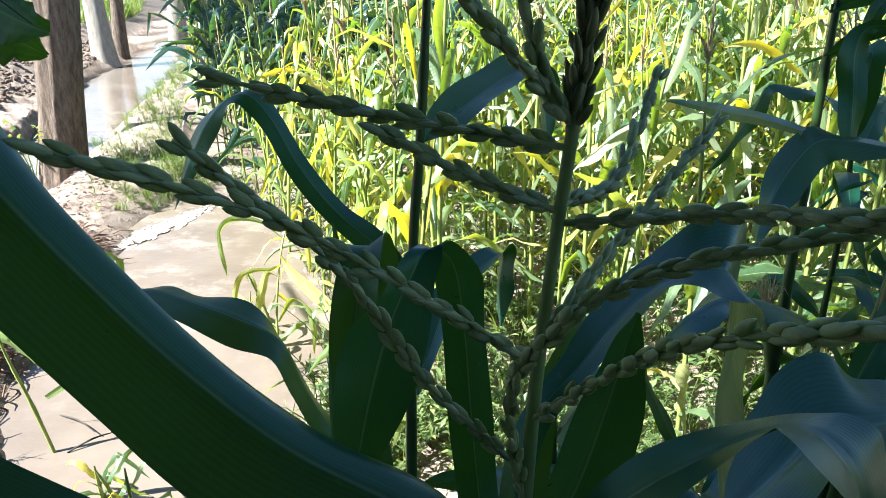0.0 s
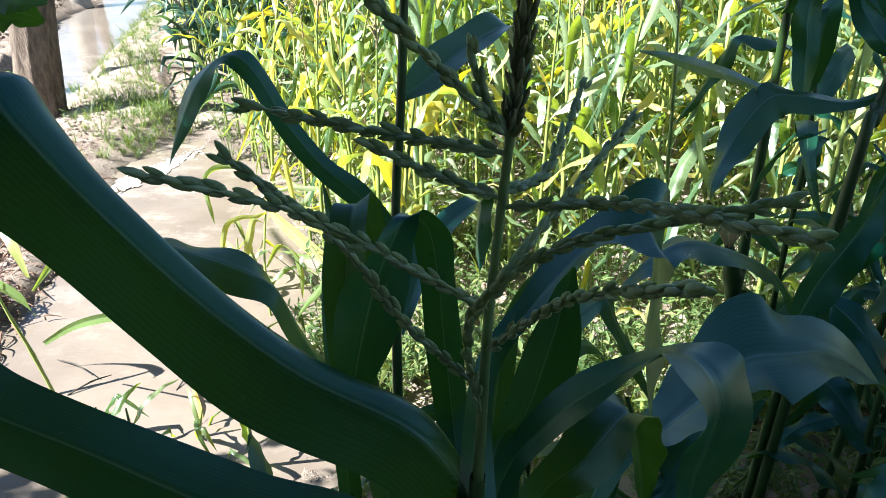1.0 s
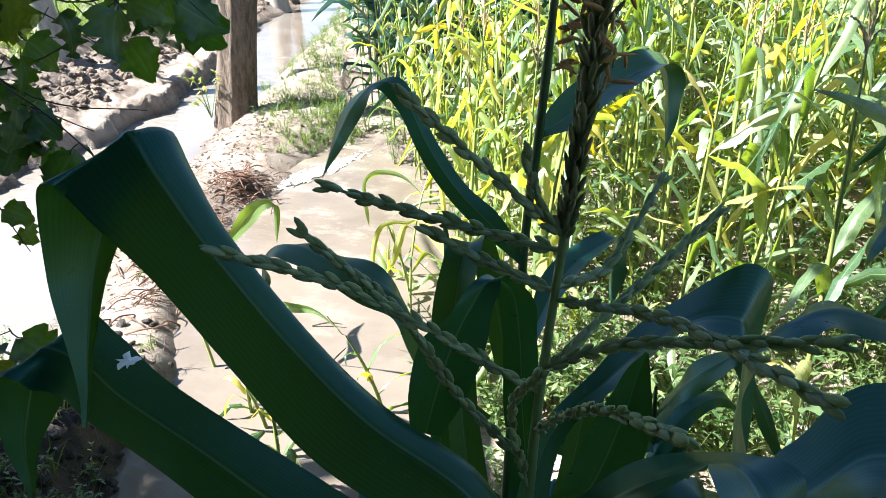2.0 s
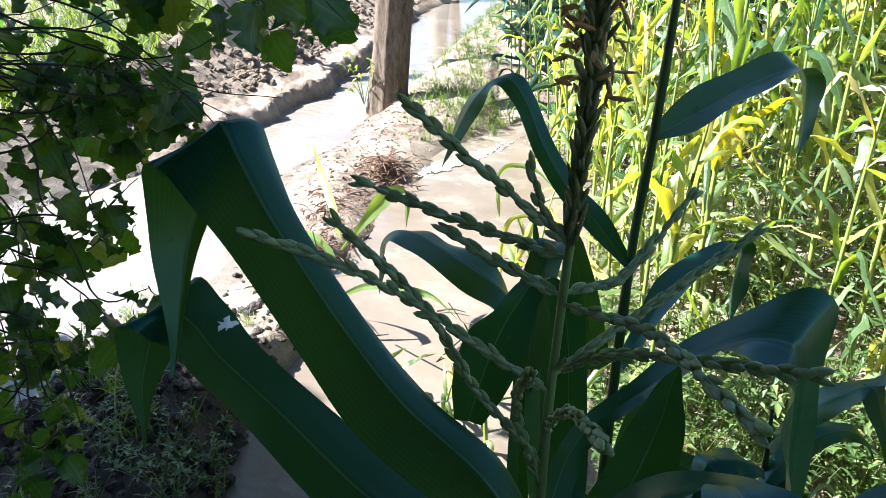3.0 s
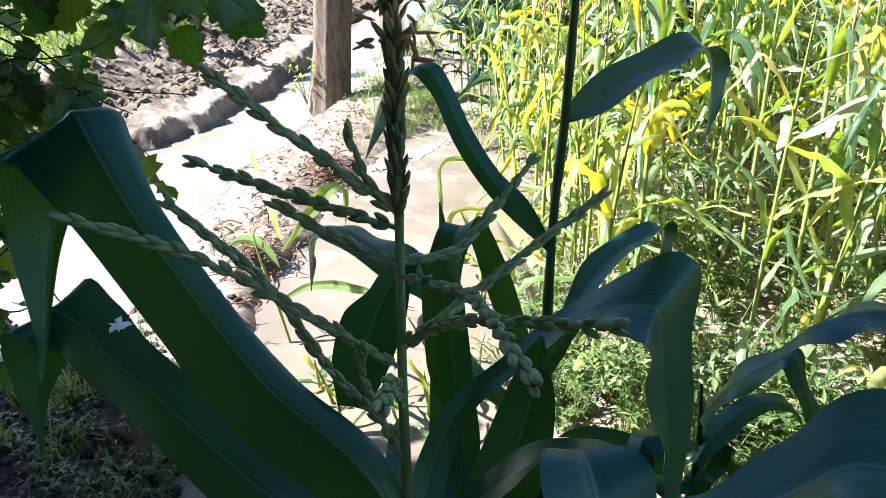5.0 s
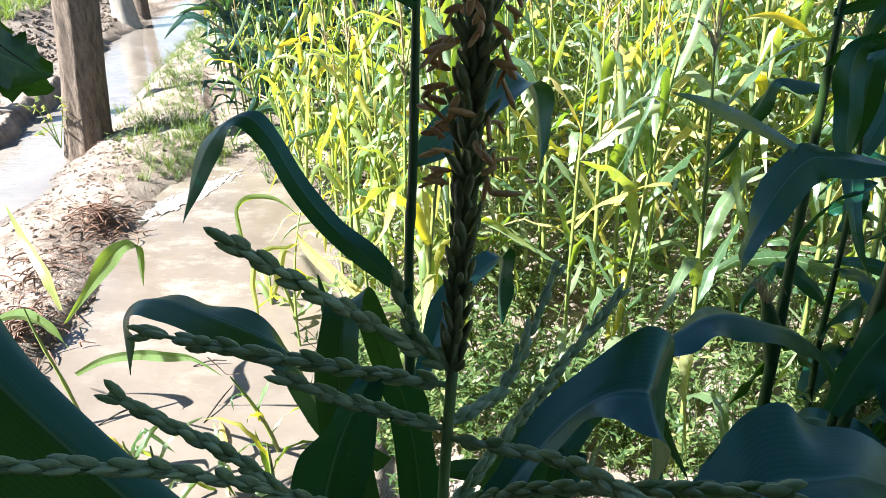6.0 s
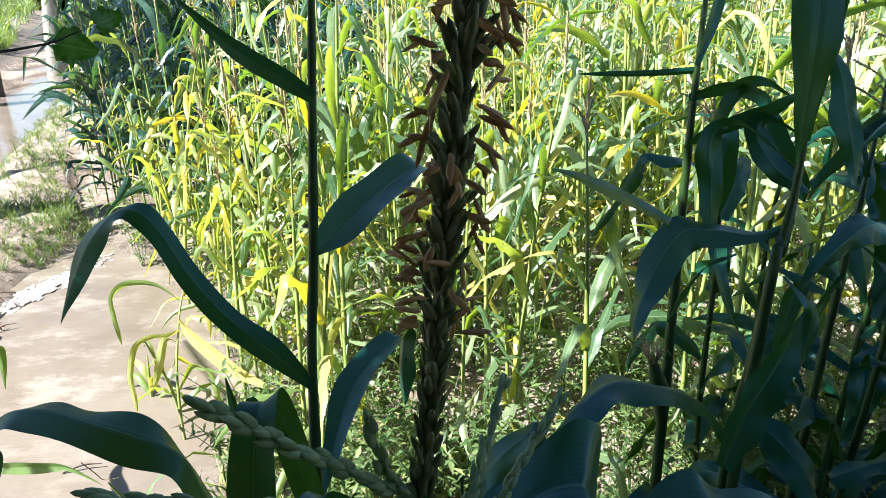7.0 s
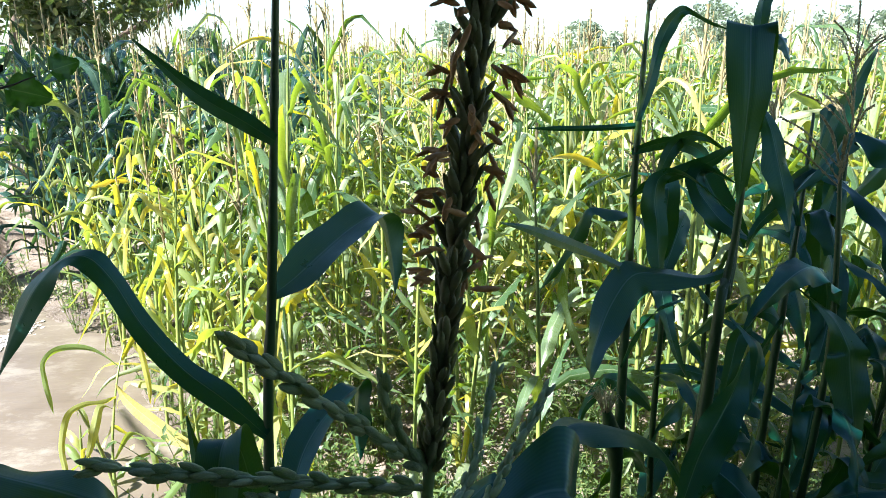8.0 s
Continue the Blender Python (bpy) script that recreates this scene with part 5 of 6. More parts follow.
broad_leaf(rear_plant, [
    (1.137, 1.428, 1.197, 0.004, -0.001, -0.002), (1.023, 1.401, 1.042, 0.015, 0.010, -0.001),
    (1.039, 1.426, 1.126, 0.023, -0.000, 0.009), (1.060, 1.439, 1.172, 0.033, 0.012, 0.011),
    (1.097, 1.446, 1.200, 0.015, 0.002, 0.013), (1.129, 1.442, 1.189, 0.014, 0.013, 0.007),
    (1.144, 1.434, 1.155, 0.001, 0.000, 0.002),
], seed=45, cup=0.15)
broad_leaf(rear_plant, [
    (1.092, 1.356, 1.294, 0.005, -0.001, -0.003), (1.166, 1.333, 1.232, 0.023, 0.008, -0.007),
    (1.198, 1.316, 1.174, 0.036, -0.004, -0.001), (1.201, 1.312, 1.148, 0.049, 0.005, -0.005),
    (1.205, 1.296, 1.085, 0.036, -0.005, -0.002), (1.210, 1.281, 1.022, 0.030, 0.007, -0.008),
    (1.212, 1.270, 0.975, 0.002, -0.000, 0.000),
], seed=46, cup=0.08)
broad_leaf(rear_plant, [
    (1.190, 1.498, 1.281, 0.006, -0.001, -0.002), (1.243, 1.493, 1.271, 0.022, 0.008, -0.006),
    (1.257, 1.476, 1.199, 0.028, -0.003, 0.000), (1.253, 1.460, 1.129, 0.027, 0.008, -0.005),
    (1.246, 1.444, 1.053, 0.002, -0.000, 0.000),
], seed=47, cup=0.25)
broad_leaf(rear_plant, [
    (1.201, 1.519, 1.360, 0.006, -0.001, -0.002), (1.191, 1.546, 1.439, 0.017, 0.008, -0.009),
    (1.241, 1.553, 1.473, 0.010, -0.004, -0.010), (1.176, 1.545, 1.404, 0.018, 0.007, -0.013),
    (1.130, 1.542, 1.363, 0.007, -0.003, -0.008), (1.101, 1.534, 1.310, 0.008, 0.010, -0.004),
], seed=48, cup=0.2)
branched_tassel(rear_plant, (0.118, 0.0, 1.573 - gz(1.155, 1.498)), shade_rng, 0.18)


# ---------------------------------------------------------------- trees and shrubs
def lobed_leaf(seed, size):
    """A lobed, toothed leaf with a short stalk, hanging from the origin along -z."""
    rng = random.Random(seed)
    g = Geo()
    tube(g, [(0, 0, 0), (0.004, 0.0, -0.2 * size), (0.0, 0, -0.35 * size)], [0.0012, 0.001], 4, 3)
    prof = [0.05, 0.34, 0.47, 0.48, 0.40, 0.46, 0.47, 0.36, 0.35, 0.30, 0.19, 0.13, 0.02]
    rings = []
    for i, w in enumerate(prof):
        s = i / (len(prof) - 1)
        w = w * rng.uniform(0.9, 1.1) * size
        z = -0.3 * size - s * size
        bow = 0.12 * size * math.sin(s * 2.6)
        rings.append([(-w, 0.22 * w + bow + 0.015 * rng.uniform(-1, 1), z + 0.10 * size * (0.6 - s)), (-w * 0.5, 0.06 * w + bow, z - 0.03 * size), (0, bow, z),
                      (w * 0.5, 0.06 * w + bow, z - 0.03 * size), (w, 0.22 * w + bow + 0.015 * rng.uniform(-1, 1), z + 0.10 * size * (0.6 - s))])
    g.strip(rings, [i / 12 for i in range(13)])
    return g


def turned(at, ax, ay, az, scale=1.0):
    return Matrix.Translation(at) @ Euler((ax, ay, az)).to_matrix().to_4x4() @ Matrix.Scale(scale, 4)


def head_leaf(size):
    """A plainer leaf for the high head of the tree."""
    g = Geo()
    g.strip([[(-w * size, 0.2 * w * size, z * size), (0, 0, z * size), (w * size, 0.2 * w * size, z * size)] for w, z in ((0.1, -0.3), (0.47, -0.52), (0.44, -0.85), (0.02, -1.3))], [0, 0.3, 0.6, 1])
    return g


leaf_kinds = [lobed_leaf(k, 0.075) for k in range(5)]
head_arrays = head_leaf(0.075).arrays()
leaf_meshes = [g.mesh("leaf", [VINE_LEAF]) for g in leaf_kinds]
leaf_arrays = [g.arrays() for g in leaf_kinds]
O, U, V, W = (np.array(v) for v in ((-0.80, 0.73, 1.57), (0.344, 0.241, -0.03), (0.125, -0.235, -0.494), (-0.90, 0.39, -0.09)))
shade_tree = thing("leafy_tree", "dark leafy tree with lobed leaves overhanging the ditch", "tree", (-1.75, -0.15, gz(-1.75, -0.15)))
base = np.array(shade_tree.matrix_basis.translation)
g = Geo()
tube(g, [(0, 0, -0.1), (-0.02, 0.03, 0.9), (0.05, 0.1, 1.9), (0.0, 0.3, 3.0)], [0.13, 0.10, 0.085, 0.06], 12, 20)
part("trunk", g.mesh("trunk", [BARK]), shade_tree)
for tip in ((-0.3, 1.9, 3.2), (-2.0, 2.2, 3.1), (-3.6, 2.4, 3.2), (0.2, 1.3, 3.4), (-0.9, 0.9, 1.7), (-1.1, 0.6, 1.2)):
    g = Geo()
    a = np.array([0.0, 0.15, 2.0 if tip[2] > 2.5 else 0.8])
    b = np.array(tip) - base
    tube(g, [a, (a + b) / 2 + (0.05, 0.05, 0.25), b], [0.05, 0.03, 0.012] if tip[2] > 2.5 else [0.014, 0.009, 0.004], 8, 10)
    part("limb", g.mesh("limb", [BARK]), shade_tree)

rng = random.Random(21)
loose = []
count = 0
for k in range(69):
    far = 54 <= k < 62
    low = k >= 62
    high = (k % 3 != 2 or far) and not low
    v0 = rng.uniform(-0.45, 0.22) if high else rng.uniform(0.2, 1.05)
    u1 = float(np.interp(v0 + 0.1, [-0.3, 0, 0.15, 0.3, 0.5, 0.8, 1.1], [1.5, 1.42, 1.15, 0.80, 0.68, 0.64, 0.5])) * rng.uniform(0.45, 1.0)
    w0 = rng.uniform(0.35, 1.2) if far else rng.uniform(-0.18, 0.3)
    grow = 1.0 + w0 / 1.3 if far else 1.0 + w0 * 0.7
    ends = []
    for u, v in ((-0.75, v0 - rng.uniform(-0.15, 0.35) + (rng.gauss(0, 0.3) if not high else 0.0)), (0.3 * u1, v0 + rng.uniform(-0.16, 0.16)), (0.7 * u1, v0 + rng.uniform(-0.12, 0.2)), (u1, v0 + rng.uniform(-0.05, 0.3))):
        ends.append(O + W * w0 + (U * (u - 0.4) + V * (v - 0.3)) * grow + U * 0.4 + V * 0.3)
    g = Geo()
    p = tube(g, ends, [0.0026, 0.0016, 0.0007], 5, 18, origin=base)
    part("twig", g.mesh("twig", [TWIG]), shade_tree)
    for i in range(2, 19):
        for _ in range(2 if high else 1):
            if rng.random() < (0.87 if high else 0.62 if low else 0.62):
                continue
            m = turned(p[i] + np.array([rng.uniform(-0.03, 0.03) for _ in range(3)]), rng.uniform(-0.9, 0.9), rng.uniform(-0.9, 0.9), rng.uniform(0, 6.28), rng.triangular(0.45, 1.3, 0.75) if high else rng.uniform(0.3, 0.65) if low else rng.uniform(0.35, 0.85))
            j = rng.randrange(5)
            if count < 292 and not far:
                ob = new("leaf", leaf_meshes[j])
                ob.parent = shade_tree
                ob.matrix_basis = m
                count += 1
            else:
                loose.append((leaf_arrays[j], np.array(m)))
# a thin twig with a few large leaves, in front of the field
g = Geo()
tube(g, [(-0.95, 1.02, 1.66), (-0.6, 1.18, 1.62), (-0.26, 1.30, 1.648), (-0.17, 1.32, 1.672)], [0.004, 0.003, 0.002, 0.001], 5, 12, origin=base)
part("twig", g.mesh("twig", [TWIG]), shade_tree)
for at, ax, ay, az, s in (((-0.225, 1.31, 1.658), 0.5, -1.25, 0.2, 0.8), ((-0.16, 1.32, 1.676), 0.3, -1.9, 0.3, 0.55), ((-0.33, 1.29, 1.64), -0.3, 0.35, 0.5, 0.5), ((-0.31, 1.29, 1.648), 0.4, 1.7, 0.1, 0.6), ((-0.39, 1.05, 1.545), 0.25, -1.0, 0.3, 1.0), ((-0.45, 1.02, 1.53), -0.2, -0.4, 0.6, 0.9)):
    ob = new("leaf", leaf_meshes[1])
    ob.parent = shade_tree
    ob.matrix_basis = turned(np.array(at) - base, ax, ay, az, s)
# leaves out of view, spread to cast the shade on the near plants
for k in range(17600):
    if k < 5800:             # the limb over the ditch
        x = rng.uniform(-5.1, 0.2)
        edge = float(np.interp(x, [-5.1, -3.6, -1.5, -1.2, -0.9, -0.3, 0.6], [0.3, 0.32, 0.66, 1.02, 1.3, 1.55, 1.7]))
        at = np.array([x, edge - 2.3 * rng.random(), 3.35 + rng.uniform(-0.3, 0.35)])
        if x > -0.75 and at[1] > 0.75 and noise.noise(Vector((x * 2.3, at[1] * 2.3, 1.7))) > 0.05:
            continue
    elif k >= 13200:         # unseen boughs added behind the camera to block light from there
        at = np.array([rng.uniform(-2.8, 1.7), rng.uniform(-1.75, -0.85), rng.uniform(0.35, 3.5)])
    else:                    # the head of the tree, unseen, added overhead and behind to block sky
        at = np.array([rng.uniform(-4.8, 1.0), rng.uniform(-4.6, 0.25), 3.5 + rng.uniform(-0.5, 1.0)])
    loose.append((head_arrays, np.array(turned(at - base, rng.uniform(-1.3, 1.3), rng.uniform(-1.3, 1.3), rng.uniform(0, 6.28), rng.uniform(1.5, 2.5)))))
crown = part("crown", mesh_of("crown", *merged(loose), [VINE_LEAF]), shade_tree)
tagged(crown, kind="stuff")


def canal_tree(x, y, radius, height, lean, bark, label, crown_at=None, crown_size=1.5, leaf=FAR_LEAF, leaves=1500, seed=1, card=0.12):
    """A trunk with furrows and root flare, limbs, and a crown of many small leaves."""
    rng = random.Random(seed)
    z = gz(x, y) if abs(x) < 16 and y < 30 else 0.0
    root = thing("tree", label, "tree", (x, y, z), group="trees along the canal")
    g = Geo()
    pts = [(0, 0, -0.15), (lean[0] * 0.3, lean[1] * 0.3, height * 0.3), (lean[0] * 0.6, lean[1] * 0.7, height * 0.6), (lean[0], lean[1], height)]
    steps, sides = (90, 64) if radius < 0.28 and y < 8 else (30, 18)
    p = smooth_path(pts, steps)
    rings = []
    for i in range(steps + 1):
        s = i / steps
        r = radius * (1.0 - 0.45 * s) * (1 + 0.28 * math.exp(-s * height / 0.22))
        ring = []
        for j in range(sides):
            a = 6.2832 * j / sides
            n = noise.noise(Vector((math.cos(a) * 2.2 + seed, math.sin(a) * 2.2, p[i][2] * 0.9)))
            rr = r * (1 + 0.10 * n + 0.035 * math.sin(a * 9 + 3 * n + p[i][2]))
            if sides > 40:
                ridge = noise.noise(Vector((math.cos(a) * 9.0 + seed, math.sin(a) * 9.0, p[i][2] * 1.6)))
                plate = noise.noise(Vector((math.cos(a) * 5.0, math.sin(a) * 5.0 + seed, p[i][2] * 6.0)))
                rr += r * (0.05 * abs(ridge) ** 0.6 - 0.03 + 0.022 * plate)
            ring.append((p[i][0] + rr * math.cos(a), p[i][1] + rr * math.sin(a), p[i][2]))
        rings.append(ring)
    g.strip(rings, [i / steps for i in range(steps + 1)], closed=True)
    part("trunk", g.mesh("trunk", [bark]), root)
    top = np.array(pts[-1])
    c = np.array(crown_at if crown_at else (lean[0], lean[1], height + crown_size * 0.6))
    clumps = []
    for k in range(7):
        a = rng.uniform(0, 6.28)
        e = c + crown_size * np.array([math.cos(a) * rng.uniform(0.3, 0.9), math.sin(a) * rng.uniform(0.3, 0.9), rng.uniform(-0.5, 0.6)])
        g = Geo()
        tube(g, [top - (0, 0, 0.1 * height * rng.random()), (top + e) / 2 + (0, 0, 0.15 * crown_size), e], [radius * 0.4, radius * 0.2, radius * 0.06], 6, 8)
        part("limb", g.mesh("limb", [bark]), root)
        clumps += [e + crown_size * np.array([rng.gauss(0, 0.22) for _ in range(3)]) for _ in range(4)]
    g = Geo()
    for k in range(leaves):
        q = clumps[k % len(clumps)] + crown_size * np.array([rng.gauss(0, 0.13), rng.gauss(0, 0.13), rng.gauss(0, 0.11)])
        d = unit(np.array([rng.gauss(0, 1), rng.gauss(0, 1), rng.gauss(-0.5, 0.8)]))
        e = unit(np.cross(d, (rng.random(), rng.random(), rng.random())))
        ln, wd = card * rng.uniform(0.7, 1.4), card * 0.28
        g.strip([[q - e * wd * 0.3, q, q + e * wd * 0.3], [q + d * ln * 0.5 - e * wd, q + d * ln * 0.5, q + d * ln * 0.5 + e * wd], [q + d * ln - e * wd * 0.1, q + d * ln, q + d * ln + e * wd * 0.1]], [0, 0.5, 1])
    cr = part("crown", g.mesh("crown", [leaf]), root)
    tagged(cr, kind="stuff")
    return root


spit_tree = canal_tree(-3.24, 5.08, 0.165, 11.0, (1.5, 0.8), BARK, "brown furrowed tree trunk on the mud spit beside the canal", crown_at=(0.5, 0.5, 13.0), crown_size=1.3, seed=3)
# crowns of the next two are out of view, placed to shade the stand
canal_tree(-5.40, 5.45, 0.13, 4.2, (-0.7, 0.2), PALE_BARK, "pale grey tree trunk on the far bank", crown_at=(-0.1, 0.4, 5.2), crown_size=1.8, leaves=2600, seed=4)
canal_tree(-6.52, 11.35, 0.18, 4.2, (-0.5, 0.6), PALE_BARK, "pale tree trunk on the canal bank", crown_at=(-0.3, 0.6, 5.4), crown_size=2.3, leaves=2600, seed=5)
canal_tree(-6.86, 12.4, 0.12, 4.0, (0.3, 0.3), BARK, "slim leaning tree trunk on the canal bank", seed=6)
canal_tree(-7.25, 15.4, 0.2, 3.8, (0.3, 0.2), PALE_BARK, "pale tree trunk beside the canal further off", crown_at=(1.3, 0.0, 3.4), crown_size=2.0, leaves=4200, card=0.2, seed=7)
canal_tree(-11.6, 26.0, 0.25, 3.6, (0.6, 0.4), BARK, "broad brownish-green tree at the field's far corner", crown_at=(0.3, 0.5, 4.4), crown_size=3.2, leaves=4200, card=0.26, seed=8)
feathery = canal_tree(-8.3, 20.8, 0.16, 3.0, (1.2, 0.2), BARK, "tree with a long leaning branch of feathery hanging leaves", crown_at=(2.3, 0.2, 3.5), crown_size=0.5, leaves=200, seed=12)
rng = random.Random(12)
for k, pts in enumerate((((0.9, 0, 1.3), (2.0, 0, 2.0), (3.3, 0, 2.75), (4.6, 0, 3.5)), ((1.2, 0, 2.2), (2.4, 0.1, 2.9), (3.9, 0, 3.2)))):
    g = Geo()
    p = tube(g, pts, [0.10, 0.07, 0.03], 7, 22)
    part("limb", g.mesh("limb", [BARK]), feathery, "dark leaning branch")
    g = Geo()
    for i in range(4, 23):
        for _ in range(16):
            q = p[i] + np.array([rng.gauss(0, 0.12), rng.gauss(0, 0.15), rng.uniform(-0.05, 0.55) if rng.random() < 0.5 else 0.0])
            d = np.array([rng.gauss(0, 0.25), rng.gauss(0, 0.25), -1.0]) * rng.uniform(0.15, 0.45)
            w = np.array([0.022, 0.01, 0])
            g.strip([[q - w * 0.3, q + w * 0.3], [q + d * 0.5 - w, q + d * 0.5 + w], [q + d - w * 0.1, q + d + w * 0.1]], [0, 0.5, 1])
    tagged(part("leaves", g.mesh("leaves", [FAR_LEAF]), feathery, "narrow hanging leaves"), kind="stuff")
# a yellow-green shoot on the trunk at the spit
g = Geo()
rng = random.Random(14)
for tip in ((-0.36, -0.12, 0.42), (-0.20, -0.2, 0.55), (-0.28, -0.18, 0.2), (0.05, -0.22, 0.5)):
    p = tube(g, [(-0.12, -0.13, 0.08), np.array(tip) * 0.6 + (-0.02, -0.03, 0.1), tip], [0.004, 0.002], 5, 8)
    for i in range(2, 9):
        for _ in range(2):
            d = unit(np.array([rng.gauss(0, 1), rng.gauss(0, 1), rng.gauss(-0.3, 0.6)]))
            e = unit(np.cross(d, (0, 0, 1)))
            q = p[i]
            g.strip([[q - e * 0.003, q, q + e * 0.003], [q + d * 0.025 - e * 0.013, q + d * 0.025, q + d * 0.025 + e * 0.013], [q + d * 0.055 - e * 0.001, q + d * 0.055, q + d * 0.055 + e * 0.001]], [0, 0.5, 1])
part("shoot", g.mesh("shoot", [EDGE_LEAF]), spit_tree, "yellow-green leafy shoot on the trunk")
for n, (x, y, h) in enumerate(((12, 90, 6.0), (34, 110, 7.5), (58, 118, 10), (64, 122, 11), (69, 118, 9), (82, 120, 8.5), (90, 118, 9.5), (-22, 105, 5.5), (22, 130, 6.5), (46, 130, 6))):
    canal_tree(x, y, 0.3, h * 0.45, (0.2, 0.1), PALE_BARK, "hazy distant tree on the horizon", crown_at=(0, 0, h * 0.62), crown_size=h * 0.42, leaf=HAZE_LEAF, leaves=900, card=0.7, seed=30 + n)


# ---------------------------------------------------------------- small growth, clods, debris
def weed_clump(seed, size=0.22, stems=7, leaves=13):
    rng = random.Random(seed)
    g = Geo()
    for _ in range(stems):
        a, o = rng.uniform(0, 6.28), rng.uniform(0.1, 0.7)
        tip = np.array([math.cos(a) * o, math.sin(a) * o, 1.0]) * size * rng.uniform(0.6, 1.2)
        p = tube(g, [(0, 0, -0.02), tip * 0.5 + (0, 0, 0.03), tip], [0.0016, 0.0009], 3, 5)
        for k in range(leaves):
            q = p[1 + rng.randrange(5)]
            d = unit(np.array([rng.gauss(0, 1), rng.gauss(0, 1), rng.uniform(-0.2, 0.8)]))
            e = unit(np.cross(d, (0, 0, 1)))
            ln, wd = rng.uniform(0.014, 0.036), rng.uniform(0.003, 0.007)
            n = np.cross(e, d)
            g.strip([[q - e * wd * 0.2, q, q + e * wd * 0.2], [q + d * ln * 0.45 - e * wd + n * wd * 0.3, q + d * ln * 0.45, q + d * ln * 0.45 + e * wd + n * wd * 0.3],
                     [q + d * ln - e * 0.0006 - n * ln * 0.15, q + d * ln - n * ln * 0.15, q + d * ln + e * 0.0006 - n * ln * 0.15]], [0, 0.5, 1])
    return g.arrays()


def grass_tuft(seed, size=0.2, blades=14):
    rng = random.Random(seed)
    g = Geo()
    for _ in range(blades):
        st = arc_leaf(rng, 0, rng.uniform(0, 6.28), size * rng.uniform(0.5, 1.2), rng.uniform(0.004, 0.008), rng.uniform(0.9, 1.5), rng.uniform(0.4, 1.8), n=4)
        q = np.array(st)
        q[:, 0] += rng.gauss(0, 0.02)
        q[:, 1] += rng.gauss(0, 0.02)
        blade(g, q, 3, 2, 0.2, 0.0, 1)
    return g.arrays()


def clod(seed):
    rng = random.Random(seed)
    g = Geo()
    rings = []
    for i, (z, r) in enumerate(((-0.4, 0.5), (-0.1, 0.95), (0.25, 0.9), (0.5, 0.55), (0.6, 0.1))):
        rings.append([(r * rng.uniform(0.75, 1.2) * math.cos(j * 0.8976), r * rng.uniform(0.75, 1.2) * math.sin(j * 0.8976), z * rng.uniform(0.8, 1.2)) for j in range(7)])
    g.strip(rings, [0, 0.25, 0.5, 0.75, 1], closed=True)
    return g.arrays()


def scatter(kinds_, count, pick, scale, seed, tilt=0.15, sink=0.0):
    rng = random.Random(seed)
    out = []
    while count > 0:
        x, y = pick(rng)
        count -= 1
        z = gz(x, y)
        if z < 0.0 and sink <= 0:
            continue
        out.append((kinds_[rng.randrange(len(kinds_))], np.array(turned((x, y, z - sink), rng.uniform(-tilt, tilt), rng.uniform(-tilt, tilt), rng.uniform(0, 6.28), rng.uniform(*scale)))))
    return merged(out)


weeds = [weed_clump(k) for k in range(6)]
tufts = [grass_tuft(k) for k in range(6)]
clods = [clod(k) for k in range(6)]


def under_field(r):
    y = 1.95 + 3.8 * r.random() ** 1.5
    return r.uniform(max(field_edge(y) - 0.25, -2), 0.6 + 0.8 * y), y


def under_shade(r):
    return r.uniform(-0.1, 2.7), r.uniform(0.45, 2.0)


def near_bank(r):
    t = r.random()
    return -2.0 + 1.4 * t + r.gauss(0, 0.25), 1.5 - 0.6 * t + r.gauss(0, 0.33)


def spit(r):
    t = r.random()
    return -1.9 - 1.3 * t + r.gauss(0, 0.25), 2.6 + 2.8 * t + r.gauss(0, 0.25)


def canal_margin(r):
    y = r.uniform(4.3, 12) if r.random() < 0.7 else r.uniform(4.3, 5.5)
    return field_edge(y) - 0.15 - abs(r.gauss(0, 0.4)), y


def far_bank(r):
    y = 2 + 20 * r.random() ** 1.3
    return -5.3 - 0.36 * max(0, y - 5.0) - abs(r.gauss(0.5, 1.7)), y


def far_meadow(r):
    y = 18 + 60 * r.random() ** 1.5
    return -9.0 - 0.46 * (y - 18) - 0.9 - 26 * r.random() ** 1.6, y


def left_bank(r):
    y = r.uniform(3, 13)
    return -4.45 - 0.34 * max(0, y - 5.0) - abs(r.gauss(0, 0.5)), y


